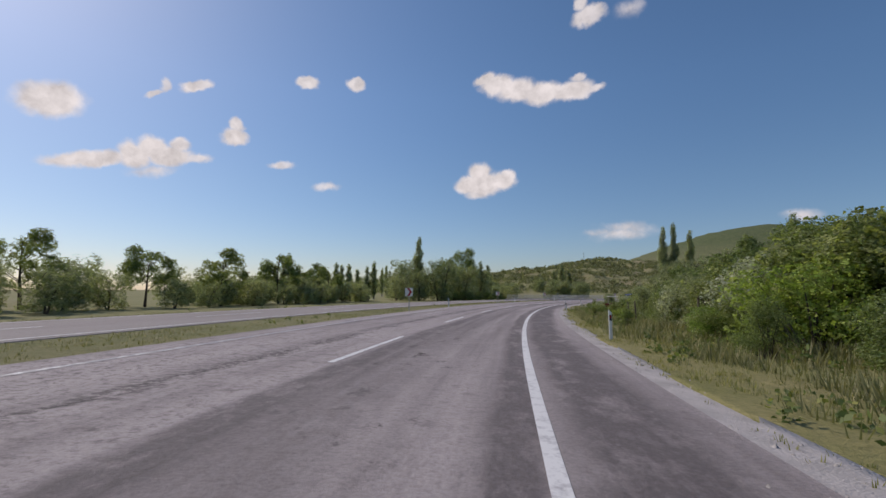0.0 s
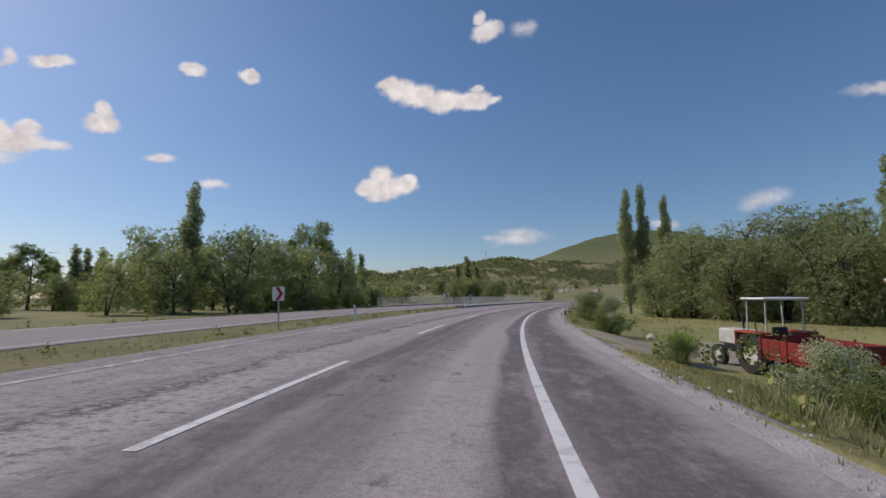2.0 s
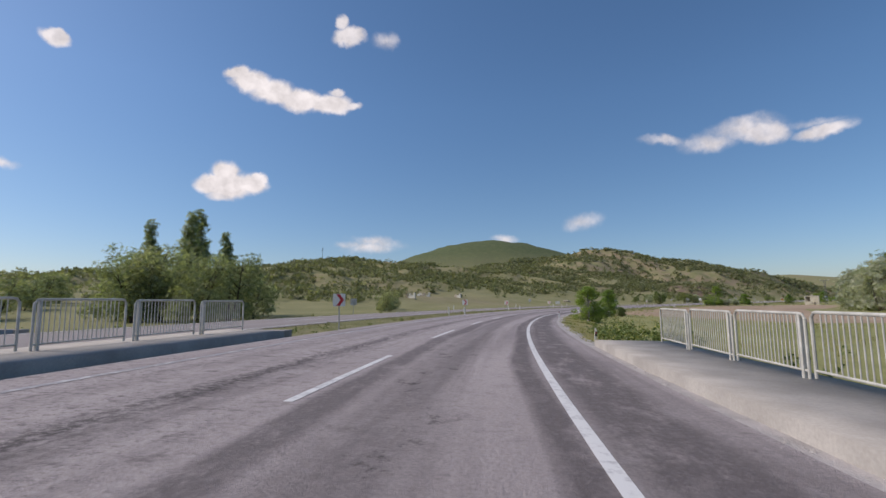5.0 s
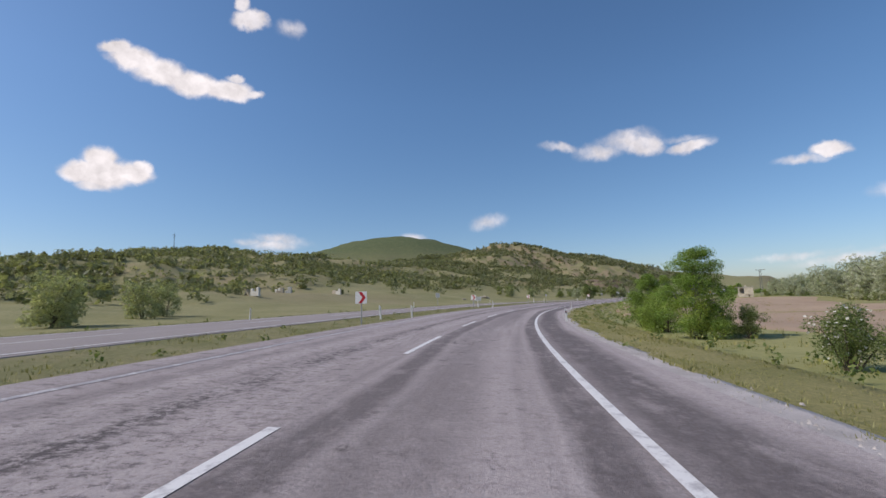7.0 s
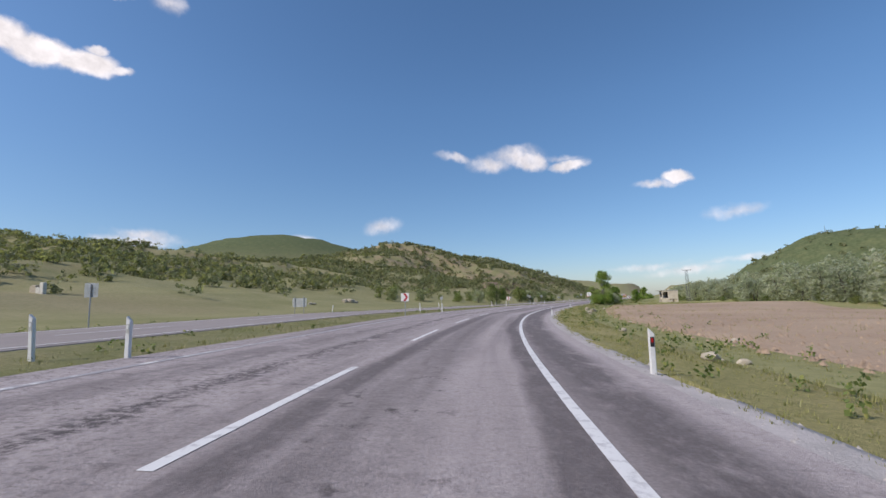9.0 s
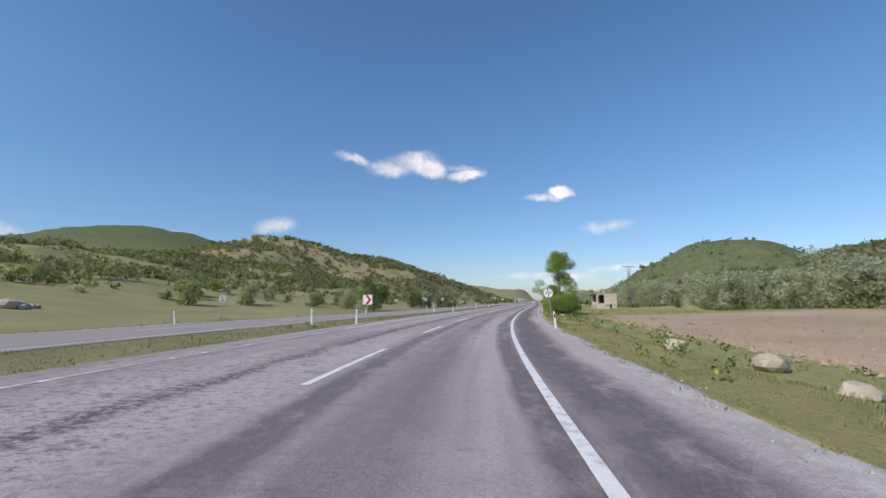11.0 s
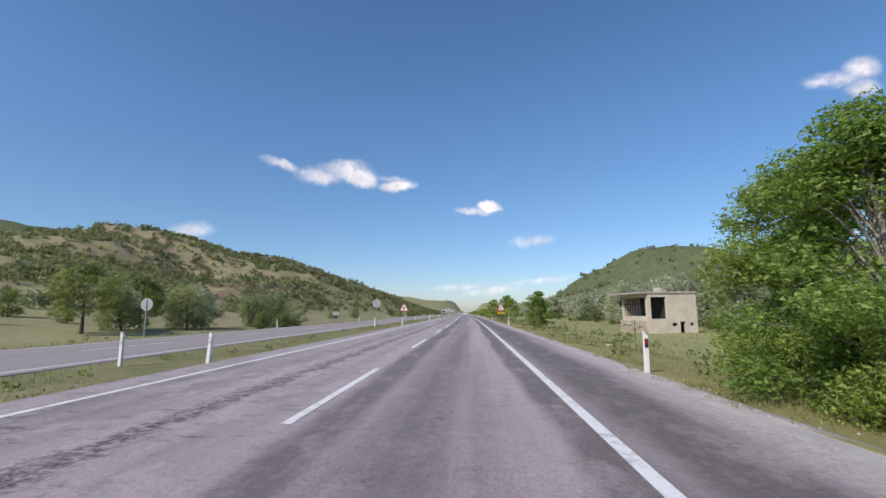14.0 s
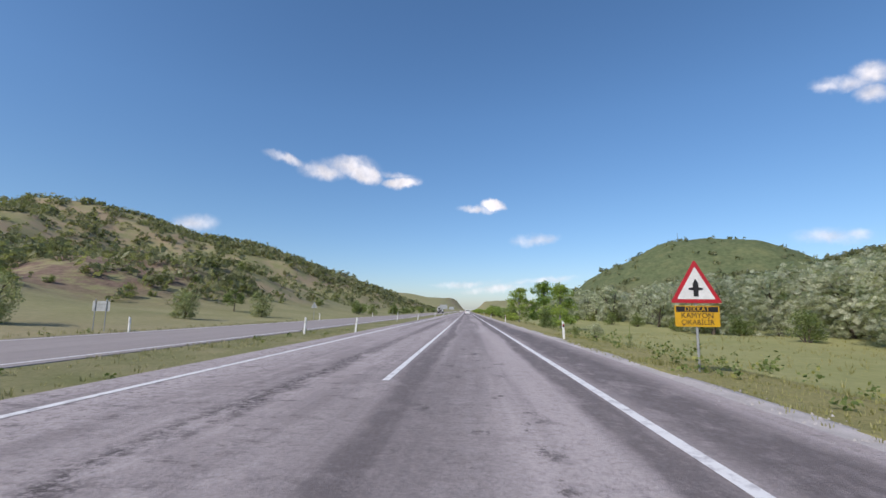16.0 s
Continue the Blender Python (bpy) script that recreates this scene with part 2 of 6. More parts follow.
def foliage(name, dark, light, yellow=None, translucent=0.35, rough=0.55, spray=0.0, dense=0.69):
    """Leaves: each leaf takes its own shade, each plant its own tone, and light shines through."""
    m = bpy.data.materials.new(name)
    m.use_nodes = True
    nt = m.node_tree
    b = nt.nodes["Principled BSDF"]
    out = nt.nodes["Material Output"]
    geo, info = nt.nodes.new("ShaderNodeNewGeometry"), nt.nodes.new("ShaderNodeObjectInfo")
    col = ramp_mix(nt, geo.outputs["Random Per Island"], [(0.0, dark), (0.75, light), (1.0, yellow or light)])
    big = noise_fac(nt, coords(nt), 0.6, 2)
    col = mixed(nt, mapped(nt, big, 0.35, 0.7, 0.0, 0.35), col, tuple(x * 0.7 for x in dark), "MIX")
    hsv = nt.nodes.new("ShaderNodeHueSaturation")
    nt.links.new(mapped(nt, info.outputs["Random"], 0, 1, 0.485, 0.515), hsv.inputs["Hue"])
    nt.links.new(mapped(nt, info.outputs["Random"], 0, 1, 1.15, 0.85), hsv.inputs["Value"])
    nt.links.new(col, hsv.inputs["Color"])
    nt.links.new(hsv.outputs[0], b.inputs["Base Color"])
    b.inputs["Roughness"].default_value, b.inputs["Specular IOR Level"].default_value = rough, 0.25
    tr, mx = nt.nodes.new("ShaderNodeBsdfTranslucent"), nt.nodes.new("ShaderNodeMixShader")
    bright = mixed(nt, 1.0, hsv.outputs[0], (1.25, 1.35, 0.7), "MULTIPLY")
    nt.links.new(bright, tr.inputs["Color"])
    mx.inputs[0].default_value = translucent
    nt.links.new(b.outputs[0], mx.inputs[1])
    nt.links.new(tr.outputs[0], mx.inputs[2])
    if not spray:
        nt.links.new(mx.outputs[0], out.inputs["Surface"])
        return m
    # a spray of small leaves with gaps between them; each leaf a little lighter or darker
    vo = nt.nodes.new("ShaderNodeTexVoronoi")
    vo.inputs["Scale"].default_value, vo.inputs["Randomness"].default_value = spray, 1.0
    nt.links.new(coords(nt), vo.inputs["Vector"])
    one = nt.nodes.new("ShaderNodeSeparateColor")
    nt.links.new(vo.outputs["Color"], one.inputs[0])
    val = math_node(nt, "MULTIPLY", mapped(nt, one.outputs[0], 0, 1, 0.72, 1.3), mapped(nt, info.outputs["Random"], 0, 1, 1.12, 0.88))
    nt.links.new(val, hsv.inputs["Value"])
    gap = math_node(nt, "GREATER_THAN", vo.outputs["Distance"], dense)
    hole, whole = nt.nodes.new("ShaderNodeBsdfTransparent"), nt.nodes.new("ShaderNodeMixShader")
    nt.links.new(gap, whole.inputs[0])
    nt.links.new(mx.outputs[0], whole.inputs[1])
    nt.links.new(hole.outputs[0], whole.inputs[2])
    nt.links.new(whole.outputs[0], out.inputs["Surface"])
    return m


def asphalt(name, base, dark, pale, wear):
    """Old asphalt. UV holds metres: x across (from the right-hand edge line), y along."""
    m, nt, b = surface(name, 0.85, 0.0, 0.2)
    uv = nt.nodes.new("ShaderNodeUVMap")
    uv.uv_map = "metres"
    v = uv.outputs[0]
    sep = nt.nodes.new("ShaderNodeSeparateXYZ")
    nt.links.new(v, sep.inputs[0])
    x = sep.outputs[0]
    grain = noise_fac(nt, v, 22.0, 6, 0.75)
    broad = noise_fac(nt, v, 0.35, 5, 0.6, (1.0, 0.2, 1.0))
    long_ = noise_fac(nt, v, 0.9, 5, 0.6, (1.0, 0.03, 1.0))
    patch = noise_fac(nt, v, 1.3, 8, 0.75, (1.0, 0.5, 1.0))
    crumb = noise_fac(nt, v, 3.2, 8, 0.75, (0.55, 1.0, 1.0))
    col = mixed(nt, mapped(nt, broad, 0.3, 0.7), base, pale)
    col = mixed(nt, mapped(nt, long_, 0.48, 0.66, 0.0, 0.55 * wear), col, dark)
    col = mixed(nt, mapped(nt, long_, 0.46, 0.34, 0.0, 0.5 * wear), col, pale)
    # tarred wheel paths and shoulder: centre, half width, depth
    for centre, half, amount in ((0.72, 0.80, 0.95), (-0.30, 0.34, 0.9), (-2.98, 0.36, 0.85), (-2.1, 0.75, 0.5), (-6.4, 0.4, 0.2)):
        sh = nt.nodes.new("ShaderNodeMath")
        sh.operation = "ADD"
        sh.inputs[1].default_value = -centre
        nt.links.new(x, sh.inputs[0])
        wob = nt.nodes.new("ShaderNodeMath")
        wob.operation = "ADD"
        nt.links.new(sh.outputs[0], wob.inputs[0])
        nt.links.new(mapped(nt, broad, 0.3, 0.7, -0.22, 0.22), wob.inputs[1])
        ab = nt.nodes.new("ShaderNodeMath")
        ab.operation = "ABSOLUTE"
        nt.links.new(wob.outputs[0], ab.inputs[0])
        band = mapped(nt, ab.outputs[0], half, half * 0.45, 0.0, amount * wear)
        col = mixed(nt, mul_nodes(nt, band, mapped(nt, patch, 0.36, 0.52, 0.35, 1.0)), col, dark)
    chips = noise_fac(nt, v, 9.0, 6, 0.8, (0.8, 1.0, 1.0))
    # one ragged seam of crumbled asphalt down the inner lane
    seam = math_node(nt, "ADD", math_node(nt, "ADD", x, 4.95), mapped(nt, patch, 0.3, 0.7, -0.30, 0.30))
    seam = mapped(nt, math_node(nt, "ABSOLUTE", seam, 0.0), 0.34, 0.08, 0.0, wear)
    col = mixed(nt, mul_nodes(nt, seam, mapped(nt, chips, 0.42, 0.54)), col, tuple(q * 0.75 for q in dark))
    # pits torn out of the wheel paths
    pits = noise_fac(nt, v, 2.0, 7, 0.72, (1.0, 0.7, 1.0))
    lane = math_node(nt, "MULTIPLY", mapped(nt, x, -3.2, -2.6), mapped(nt, x, -0.6, -1.4))
    col = mixed(nt, mul_nodes(nt, mul_nodes(nt, mapped(nt, pits, 0.57, 0.64, 0.0, wear), lane), mapped(nt, broad, 0.42, 0.56)), col, tuple(q * 0.8 for q in dark))
    # ravelled patches: crumbling bites with dark pits, most on the inner lane
    inner = mapped(nt, x, -2.9, -4.2, 0.35, 1.0)
    col = mixed(nt, mul_nodes(nt, mapped(nt, patch, 0.50, 0.60, 0.0, 0.6 * wear), inner), col, pale)
    col = mixed(nt, mul_nodes(nt, mapped(nt, crumb, 0.54, 0.64, 0.0, 0.75 * wear), inner), col, dark)
    # chipped, ravelled speckle down the lane, in drawn-out clusters
    where = mul_nodes(nt, mapped(nt, broad, 0.34, 0.56), inner)
    col = mixed(nt, mul_nodes(nt, mapped(nt, chips, 0.52, 0.60, 0.0, 0.8 * wear), where), col, dark)
    col = mixed(nt, mul_nodes(nt, mapped(nt, chips, 0.46, 0.38, 0.0, 0.5 * wear), where), col, pale)
    col = mixed(nt, mapped(nt, grain, 0.42, 0.72, 0.0, 0.4), col, tuple(q * 0.6 for q in dark))
    nt.links.new(col, b.inputs["Base Color"])
    hgt = nt.nodes.new("ShaderNodeMath")
    hgt.operation = "ADD"
    nt.links.new(grain, hgt.inputs[0])
    nt.links.new(mul_nodes(nt, crumb, inner), hgt.inputs[1])
    bump(nt, b, hgt.outputs[0], 0.8, 0.018)
    return m


def line_paint(name, fresh, bare):
    m, nt, b = surface(name, 0.6)
    v = coords(nt)
    worn = noise_fac(nt, v, 5.0, 6, 0.7)
    col = mixed(nt, mapped(nt, worn, fresh, bare), (0.74, 0.72, 0.70), (0.36, 0.33, 0.335))
    nt.links.new(col, b.inputs["Base Color"])
    return m


def grassland():
    """Meadow, dry grass, bare soil and rock by broad noise; steep ground is barer."""
    m, nt, b = surface("grassland", 0.95, 0.0, 0.1)
    v = coords(nt)
    big, mid, fine = noise_fac(nt, v, 0.012, 5), noise_fac(nt, v, 0.09, 6, 0.65), noise_fac(nt, v, 2.2, 6, 0.7)
    col = mixed(nt, mapped(nt, mid, 0.35, 0.65), (0.24, 0.23, 0.108), (0.325, 0.298, 0.158))
    col = mixed(nt, mapped(nt, big, 0.52, 0.66, 0.0, 0.55), col, (0.33, 0.265, 0.17))
    col = mixed(nt, mapped(nt, fine, 0.4, 0.75, 0.0, 0.55), col, (0.12, 0.135, 0.06))
    geo = nt.nodes.new("ShaderNodeNewGeometry")
    sep = nt.nodes.new("ShaderNodeSeparateXYZ")
    nt.links.new(geo.outputs["Normal"], sep.inputs[0])
    steep = mapped(nt, sep.outputs[2], 0.975, 0.90, 0.0, 0.7)
    mul = nt.nodes.new("ShaderNodeMath")
    mul.operation = "MULTIPLY"
    nt.links.new(steep, mul.inputs[0])
    nt.links.new(mapped(nt, mid, 0.42, 0.58), mul.inputs[1])
    col = mixed(nt, mul.outputs[0], col, (0.33, 0.24, 0.165))
    at = nt.nodes.new("ShaderNodeAttribute")
    at.attribute_name = "lush"
    thick = mixed(nt, mapped(nt, noise_fac(nt, v, 0.35, 6, 0.7), 0.35, 0.65), (0.075, 0.095, 0.045), (0.135, 0.16, 0.075))
    col = mixed(nt, mul_nodes(nt, at.outputs["Fac"], mapped(nt, mid, 0.25, 0.5, 0.55, 1.0)), col, thick)
    at = nt.nodes.new("ShaderNodeAttribute")
    at.attribute_name = "meadow"
    sward = mixed(nt, mapped(nt, noise_fac(nt, v, 0.16, 6, 0.7), 0.35, 0.65), (0.262, 0.268, 0.108), (0.345, 0.33, 0.148))
    sward = mixed(nt, mapped(nt, fine, 0.42, 0.75, 0.0, 0.5), sward, (0.16, 0.17, 0.072))
    col = mixed(nt, mul_nodes(nt, at.outputs["Fac"], mapped(nt, mid, 0.25, 0.5, 0.6, 1.0)), col, sward)
    at = nt.nodes.new("ShaderNodeAttribute")
    at.attribute_name = "rock"
    stone = mixed(nt, mapped(nt, noise_fac(nt, v, 0.8, 6, 0.7), 0.35, 0.65), (0.12, 0.085, 0.065), (0.25, 0.175, 0.13))
    col = mixed(nt, math_node(nt, "MULTIPLY", at.outputs["Fac"], mapped(nt, noise_fac(nt, v, 0.22, 5, 0.7), 0.38, 0.52)), col, stone)
    nt.links.new(col, b.inputs["Base Color"])
    bump(nt, b, fine, 0.6, 0.15)
    return m


def verge_grass(name, green, dry):
    m, nt, b = surface(name, 0.95, 0.0, 0.1)
    v = coords(nt)
    mid, fine = noise_fac(nt, v, 0.35, 6, 0.65), noise_fac(nt, v, 9.0, 6, 0.75)
    col = mixed(nt, mapped(nt, mid, 0.35, 0.65), green, dry)
    col = mixed(nt, mapped(nt, fine, 0.4, 0.72, 0.0, 0.6), col, (0.10, 0.11, 0.042))
    nt.links.new(col, b.inputs["Base Color"])
    bump(nt, b, fine, 0.8, 0.06)
    return m


M_ASPHALT = asphalt("old_asphalt", (0.365, 0.313, 0.306), (0.130, 0.110, 0.109), (0.50, 0.435, 0.425), 1.0)
M_ASPHALT2 = asphalt("grey_asphalt", (0.31, 0.270, 0.257), (0.215, 0.19, 0.182), (0.365, 0.32, 0.305), 0.4)
M_PAINT = line_paint("road_paint", 0.50, 0.72)
M_FAINT = line_paint("faded_road_paint", 0.36, 0.5)
M_GRASSLAND = grassland()
M_VERGE = verge_grass("dry_verge", (0.19, 0.195, 0.08), (0.31, 0.275, 0.155))
M_SWARD = verge_grass("green_verge", (0.275, 0.258, 0.105), (0.37, 0.32, 0.15))
M_GRAVEL = plain("gravel", (0.56, 0.51, 0.49), (0.40, 0.365, 0.345), 1.5, 0.95, 0, 30, 0.8, 0.02)
M_SOIL = plain("ploughed_soil", (0.46, 0.34, 0.235), (0.375, 0.27, 0.19), 0.12, 0.95, 0, 5.0, 0.9, 0.08)
M_YARD = plain("trodden_earth", (0.40, 0.335, 0.26), (0.27, 0.25, 0.17), 0.5, 0.95, 0, 12, 0.8, 0.03)
M_BARK = plain("bark", (0.13, 0.10, 0.075), (0.07, 0.055, 0.045), 3, 0.95, 0, 25, 0.6, 0.02)
M_PALE_BARK = plain("pale_bark", (0.34, 0.32, 0.28), (0.2, 0.18, 0.15), 3, 0.9, 0, 25, 0.5, 0.02)
M_LEAF = foliage("green_leaves", (0.125, 0.16, 0.06), (0.26, 0.30, 0.11), (0.34, 0.365, 0.155), 0.45, 0.55, 15.0, 0.52)
M_FRESH = foliage("fresh_leaves", (0.165, 0.23, 0.055), (0.32, 0.42, 0.10), (0.42, 0.48, 0.15), 0.46, 0.55, 18.0, 0.52)
M_SILVER = foliage("silver_leaves", (0.29, 0.31, 0.225), (0.49, 0.50, 0.38), (0.60, 0.60, 0.48), 0.45, 0.55, 14.0, 0.52)
M_WILLOW = foliage("willow_leaves", (0.19, 0.21, 0.115), (0.36, 0.38, 0.215), (0.45, 0.46, 0.28), 0.46, 0.55, 13.0, 0.52)
M_POPLAR = foliage("poplar_leaves", (0.20, 0.225, 0.12), (0.37, 0.395, 0.215), (0.46, 0.47, 0.29), 0.46, 0.55, 14.0, 0.52)
M_SCRUB = foliage("scrub_leaves", (0.15, 0.155, 0.082), (0.27, 0.272, 0.148), (0.35, 0.335, 0.20), 0.45, 0.55, 4.5, 0.66)
M_BLADE = foliage("grass_blades", (0.24, 0.225, 0.088), (0.385, 0.345, 0.14), (0.50, 0.44, 0.23), 0.38)
M_DRYBLADE = foliage("dry_grass_blades", (0.17, 0.175, 0.075), (0.31, 0.29, 0.14), (0.48, 0.41, 0.24), 0.3)
M_WEED = foliage("weed_leaves", (0.11, 0.15, 0.045), (0.24, 0.28, 0.09), (0.44, 0.4, 0.13), 0.3)
M_CONCRETE = plain("concrete", (0.46, 0.42, 0.38), (0.34, 0.31, 0.28), 1.2, 0.9, 0, 25, 0.3, 0.01)

# ---- plan of the road: its right-hand edge line as an axis ----
AXIS_START = (-4.80, -59.81)
AXIS_TURN = [(-60, 84.55), (0, 85.24), (40, 76.56), (80, 66.91), (120, 57.07), (160, 48.24), (200, 39.04), (240, 29.41), (280, 19.24), (310, 13.21),
             (340, 11.26), (380, 11.45), (420, 11.96), (460, 12.12)]
AXIS_LEVEL = [(-200, 2.4), (0, 0.0), (160, -1.93), (200, -2.38), (240, -2.67), (280, -2.78), (340, -2.71), (420, -2.66), (2000, -2.66)]
A_S = np.arange(-60, 2400.5, 1.0)
_h = np.interp(A_S, [k for k, _ in AXIS_TURN], [radians(v) for _, v in AXIS_TURN])
_k = np.hanning(31) / np.hanning(31).sum()
A_H = np.convolve(np.concatenate([np.full(15, _h[0]), _h, np.full(15, _h[-1])]), _k, "valid")
A_X = AXIS_START[0] + np.concatenate([[0], np.cumsum((np.cos(A_H)[1:] + np.cos(A_H)[:-1]) / 2)])
A_Y = AXIS_START[1] + np.concatenate([[0], np.cumsum((np.sin(A_H)[1:] + np.sin(A_H)[:-1]) / 2)])


def level(s):
    return np.interp(s, [k for k, _ in AXIS_LEVEL], [v for _, v in AXIS_LEVEL])


def bank(s):
    return np.interp(s, [0, 130, 260, 335], [0.0167, 0.0257, 0.0426, 0.0])


def heading(s):
    return float(np.interp(s, A_S, A_H))


def spots(s, u, h=0.0):
    """World places of stations s (metres along), u (metres to the right of the edge line), h above the carriageway."""
    s, u = np.broadcast_arrays(np.asarray(s, float), np.asarray(u, float))
    a = np.interp(s, A_S, A_H)
    x, y = np.interp(s, A_S, A_X), np.interp(s, A_S, A_Y)
    z = level(s) - bank(s) * np.clip(u, -12, 3) + h
    return np.stack([x + u * np.sin(a), y - u * np.cos(a), z], -1)


def stations(x, y):
    """s and u of world places."""
    x, y = np.asarray(x, float).ravel(), np.asarray(y, float).ravel()
    s, u = np.empty(len(x)), np.empty(len(x))
    ax, ay, ah, as_ = A_X[::4], A_Y[::4], A_H[::4], A_S[::4]
    for i in range(0, len(x), 4000):
        dx, dy = x[i:i + 4000, None] - ax, y[i:i + 4000, None] - ay
        j = np.argmin(dx * dx + dy * dy, 1)
        r = np.arange(len(j))
        c, w = np.cos(ah[j]), np.sin(ah[j])
        s[i:i + 4000] = as_[j] + dx[r, j] * c + dy[r, j] * w
        u[i:i + 4000] = dx[r, j] * w - dy[r, j] * c
    return s, u


# hill crests: place, height, reach
CRESTS = [((40, 430), 17.0, 240), ((112, 449), 26.5, 229), ((157, 479), 33.3, 229), ((262, 490), 26.2, 258), ((391, 557), 39.6, 280), ((492, 547), 68.3, 146), ((559, 500), 52.0, 189), ((747, 491), 40.3, 66), ((917, 504), 19.8, 106), ((1100, 525), 4.0, 100)]
KNOLLS = [((805, 1254), 175.9, 294), ((520, 760), 60.0, 140), ((700, 129), 63.6, 73), ((651, 2), 49.2, 100), ((600, -80), 36.0, 120), ((378, 335), 13, 34), ((420, 355), 12, 30),
          ((2700, 900), 70, 330), ((2900, 600), 62, 300), ((2500, 1300), 110, 400), ((1500, 260), 10, 200), ((1800, 300), 18, 300), ((1000, 150), 16.0, 120)]


def wave(x, y, size, seed):
    """Smooth uneven ground from a few crossing waves."""
    r = np.random.RandomState(seed)
    z = np.zeros_like(x)
    for k in range(7):
        a, f, p = r.uniform(0, 6.3), r.uniform(0.6, 1.9) / size, r.uniform(0, 6.3)
        z = z + np.sin((x * np.cos(a) + y * np.sin(a)) * f * 6.28 + p) / 7 ** 0.5
    return z


def ground_z(x, y):
    x, y = np.asarray(x, float), np.asarray(y, float)
    shape = x.shape
    x, y = x.ravel(), y.ravel()
    s, u = stations(x, y)
    z = level(s) - bank(s) * np.clip(u, -12, 3)
    side = np.where(u > 0, np.clip((u - 2.2) / np.interp(s, [100, 200, 380], [3, 4, 9]), 0, 1), np.clip((-20.5 - u) / 4, 0, 1))
    dip = np.interp(s, [20, 40, 100, 112, 145, 170, 300, 350, 385, 450, 600], [0.2, 0.75, 0.8, 0.6, 0.45, 0.35, 0.4, 0.6, 1.0, 0.9, 0.5]) * (u > 0) + 0.35 * (u <= 0)
    corridor = (u > -20.5) & (u < 2.2)
    z = z - np.where(corridor, 0.30, 0.25 + (dip - 0.2) * side)
    away = np.clip((np.abs(u + 9) - 16) / 30, 0, 1)
    z = z + away * 0.35 * wave(x, y, 42, 3)
    # the stream under the bridge
    z = z - 2.2 * np.exp(-((s - 124 + 0.10 * u) / 7.5) ** 2) * np.clip(1 - (np.abs(u + 9) - 60) / 40, 0, 1)
    hill = np.zeros_like(z)
    pts = CRESTS
    for (p, hp, rp), (q, hq, rq) in zip(pts[:-1], pts[1:]):
        d = np.array(q, float) - np.array(p, float)
        t = np.clip(((x - p[0]) * d[0] + (y - p[1]) * d[1]) / (d @ d), 0, 1)
        dist = np.hypot(x - p[0] - t * d[0], y - p[1] - t * d[1])
        f = np.clip(1 - dist / (rp + t * (rq - rp)), 0, 1)
        hill = np.maximum(hill, (hp + t * (hq - hp)) * (f * f * (3 - 2 * f)) ** 0.95)
    extra = np.zeros_like(z)
    for (cx, cy), h, r in KNOLLS:
        extra = np.maximum(extra, h * np.exp(-((x - cx) ** 2 + (y - cy) ** 2) / (2 * r * r)))
    far = np.clip((-u - 24) / 40, 0, 1) * (u < 0) + np.clip((u - 45) / 60, 0, 1) * (u > 0)
    rise = np.maximum(hill, extra) * far
    rough_ = np.clip(rise / 12, 0, 1) * (1.9 * wave(x, y, 95, 5) + 0.9 * wave(x, y, 33, 6))
    return (z + rise + rough_).reshape(shape)


# ---- mesh helpers ----
def mesh_of(name, verts, faces, material=None, smooth=False):
    """A mesh from arrays: verts (n, 3), faces (m, 3 or 4)."""
    me = bpy.data.meshes.new(name)
    verts, faces = np.asarray(verts, np.float32), np.asarray(faces, np.int32)
    k = faces.shape[1]
    me.vertices.add(len(verts))
    me.vertices.foreach_set("co", verts.ravel())
    me.loops.add(faces.size)
    me.loops.foreach_set("vertex_index", faces.ravel())
    me.polygons.add(len(faces))
    me.polygons.foreach_set("loop_start", np.arange(0, faces.size, k, dtype=np.int32))
    me.polygons.foreach_set("loop_total", np.full(len(faces), k, np.int32))
    if smooth:
        me.polygons.foreach_set("use_smooth", np.ones(len(faces), bool))
    me.update(calc_edges=True)
    if material:
        me.materials.append(material)
    return me


def part(name, bm, material, parent=None, label="", smooth=False):
    me = bpy.data.meshes.new(name)
    bm.normal_update()
    bm.to_mesh(me)
    bm.free()
    me.materials.append(material)
    if smooth:
        for p in me.polygons:
            p.use_smooth = True
    ob = new(name, me)
    if parent:
        ob.parent = parent
    if label:
        ob["label"] = label
    return ob


def sheet(name, ss, us, height, material, label, category, lift=0.0):
    """A strip of ground or road over stations ss and offsets us, with UV in metres."""
    ss, us = np.asarray(ss, float), np.asarray(us, float)
    S, U = np.meshgrid(ss, us, indexing="ij")
    P = spots(S, U, 0.0)
    P[..., 2] += height(S, U) + lift
    n, m = S.shape
    i = np.arange(n * m).reshape(n, m)
    F = np.stack([i[:-1, :-1], i[:-1, 1:], i[1:, 1:], i[1:, :-1]], -1).reshape(-1, 4)[:, ::-1]
    me = mesh_of(name, P.reshape(-1, 3), F, material, True)
    uv = me.uv_layers.new(name="metres")
    loop = np.empty(len(me.loops), np.int32)
    me.loops.foreach_get("vertex_index", loop)
    uv.data.foreach_set("uv", np.stack([U.ravel()[loop], S.ravel()[loop]], -1).astype(np.float32).ravel())
    if me.polygons[0].normal.z < 0:
        me.flip_normals()
    return tagged(new(name, me), label, category, kind="structure")


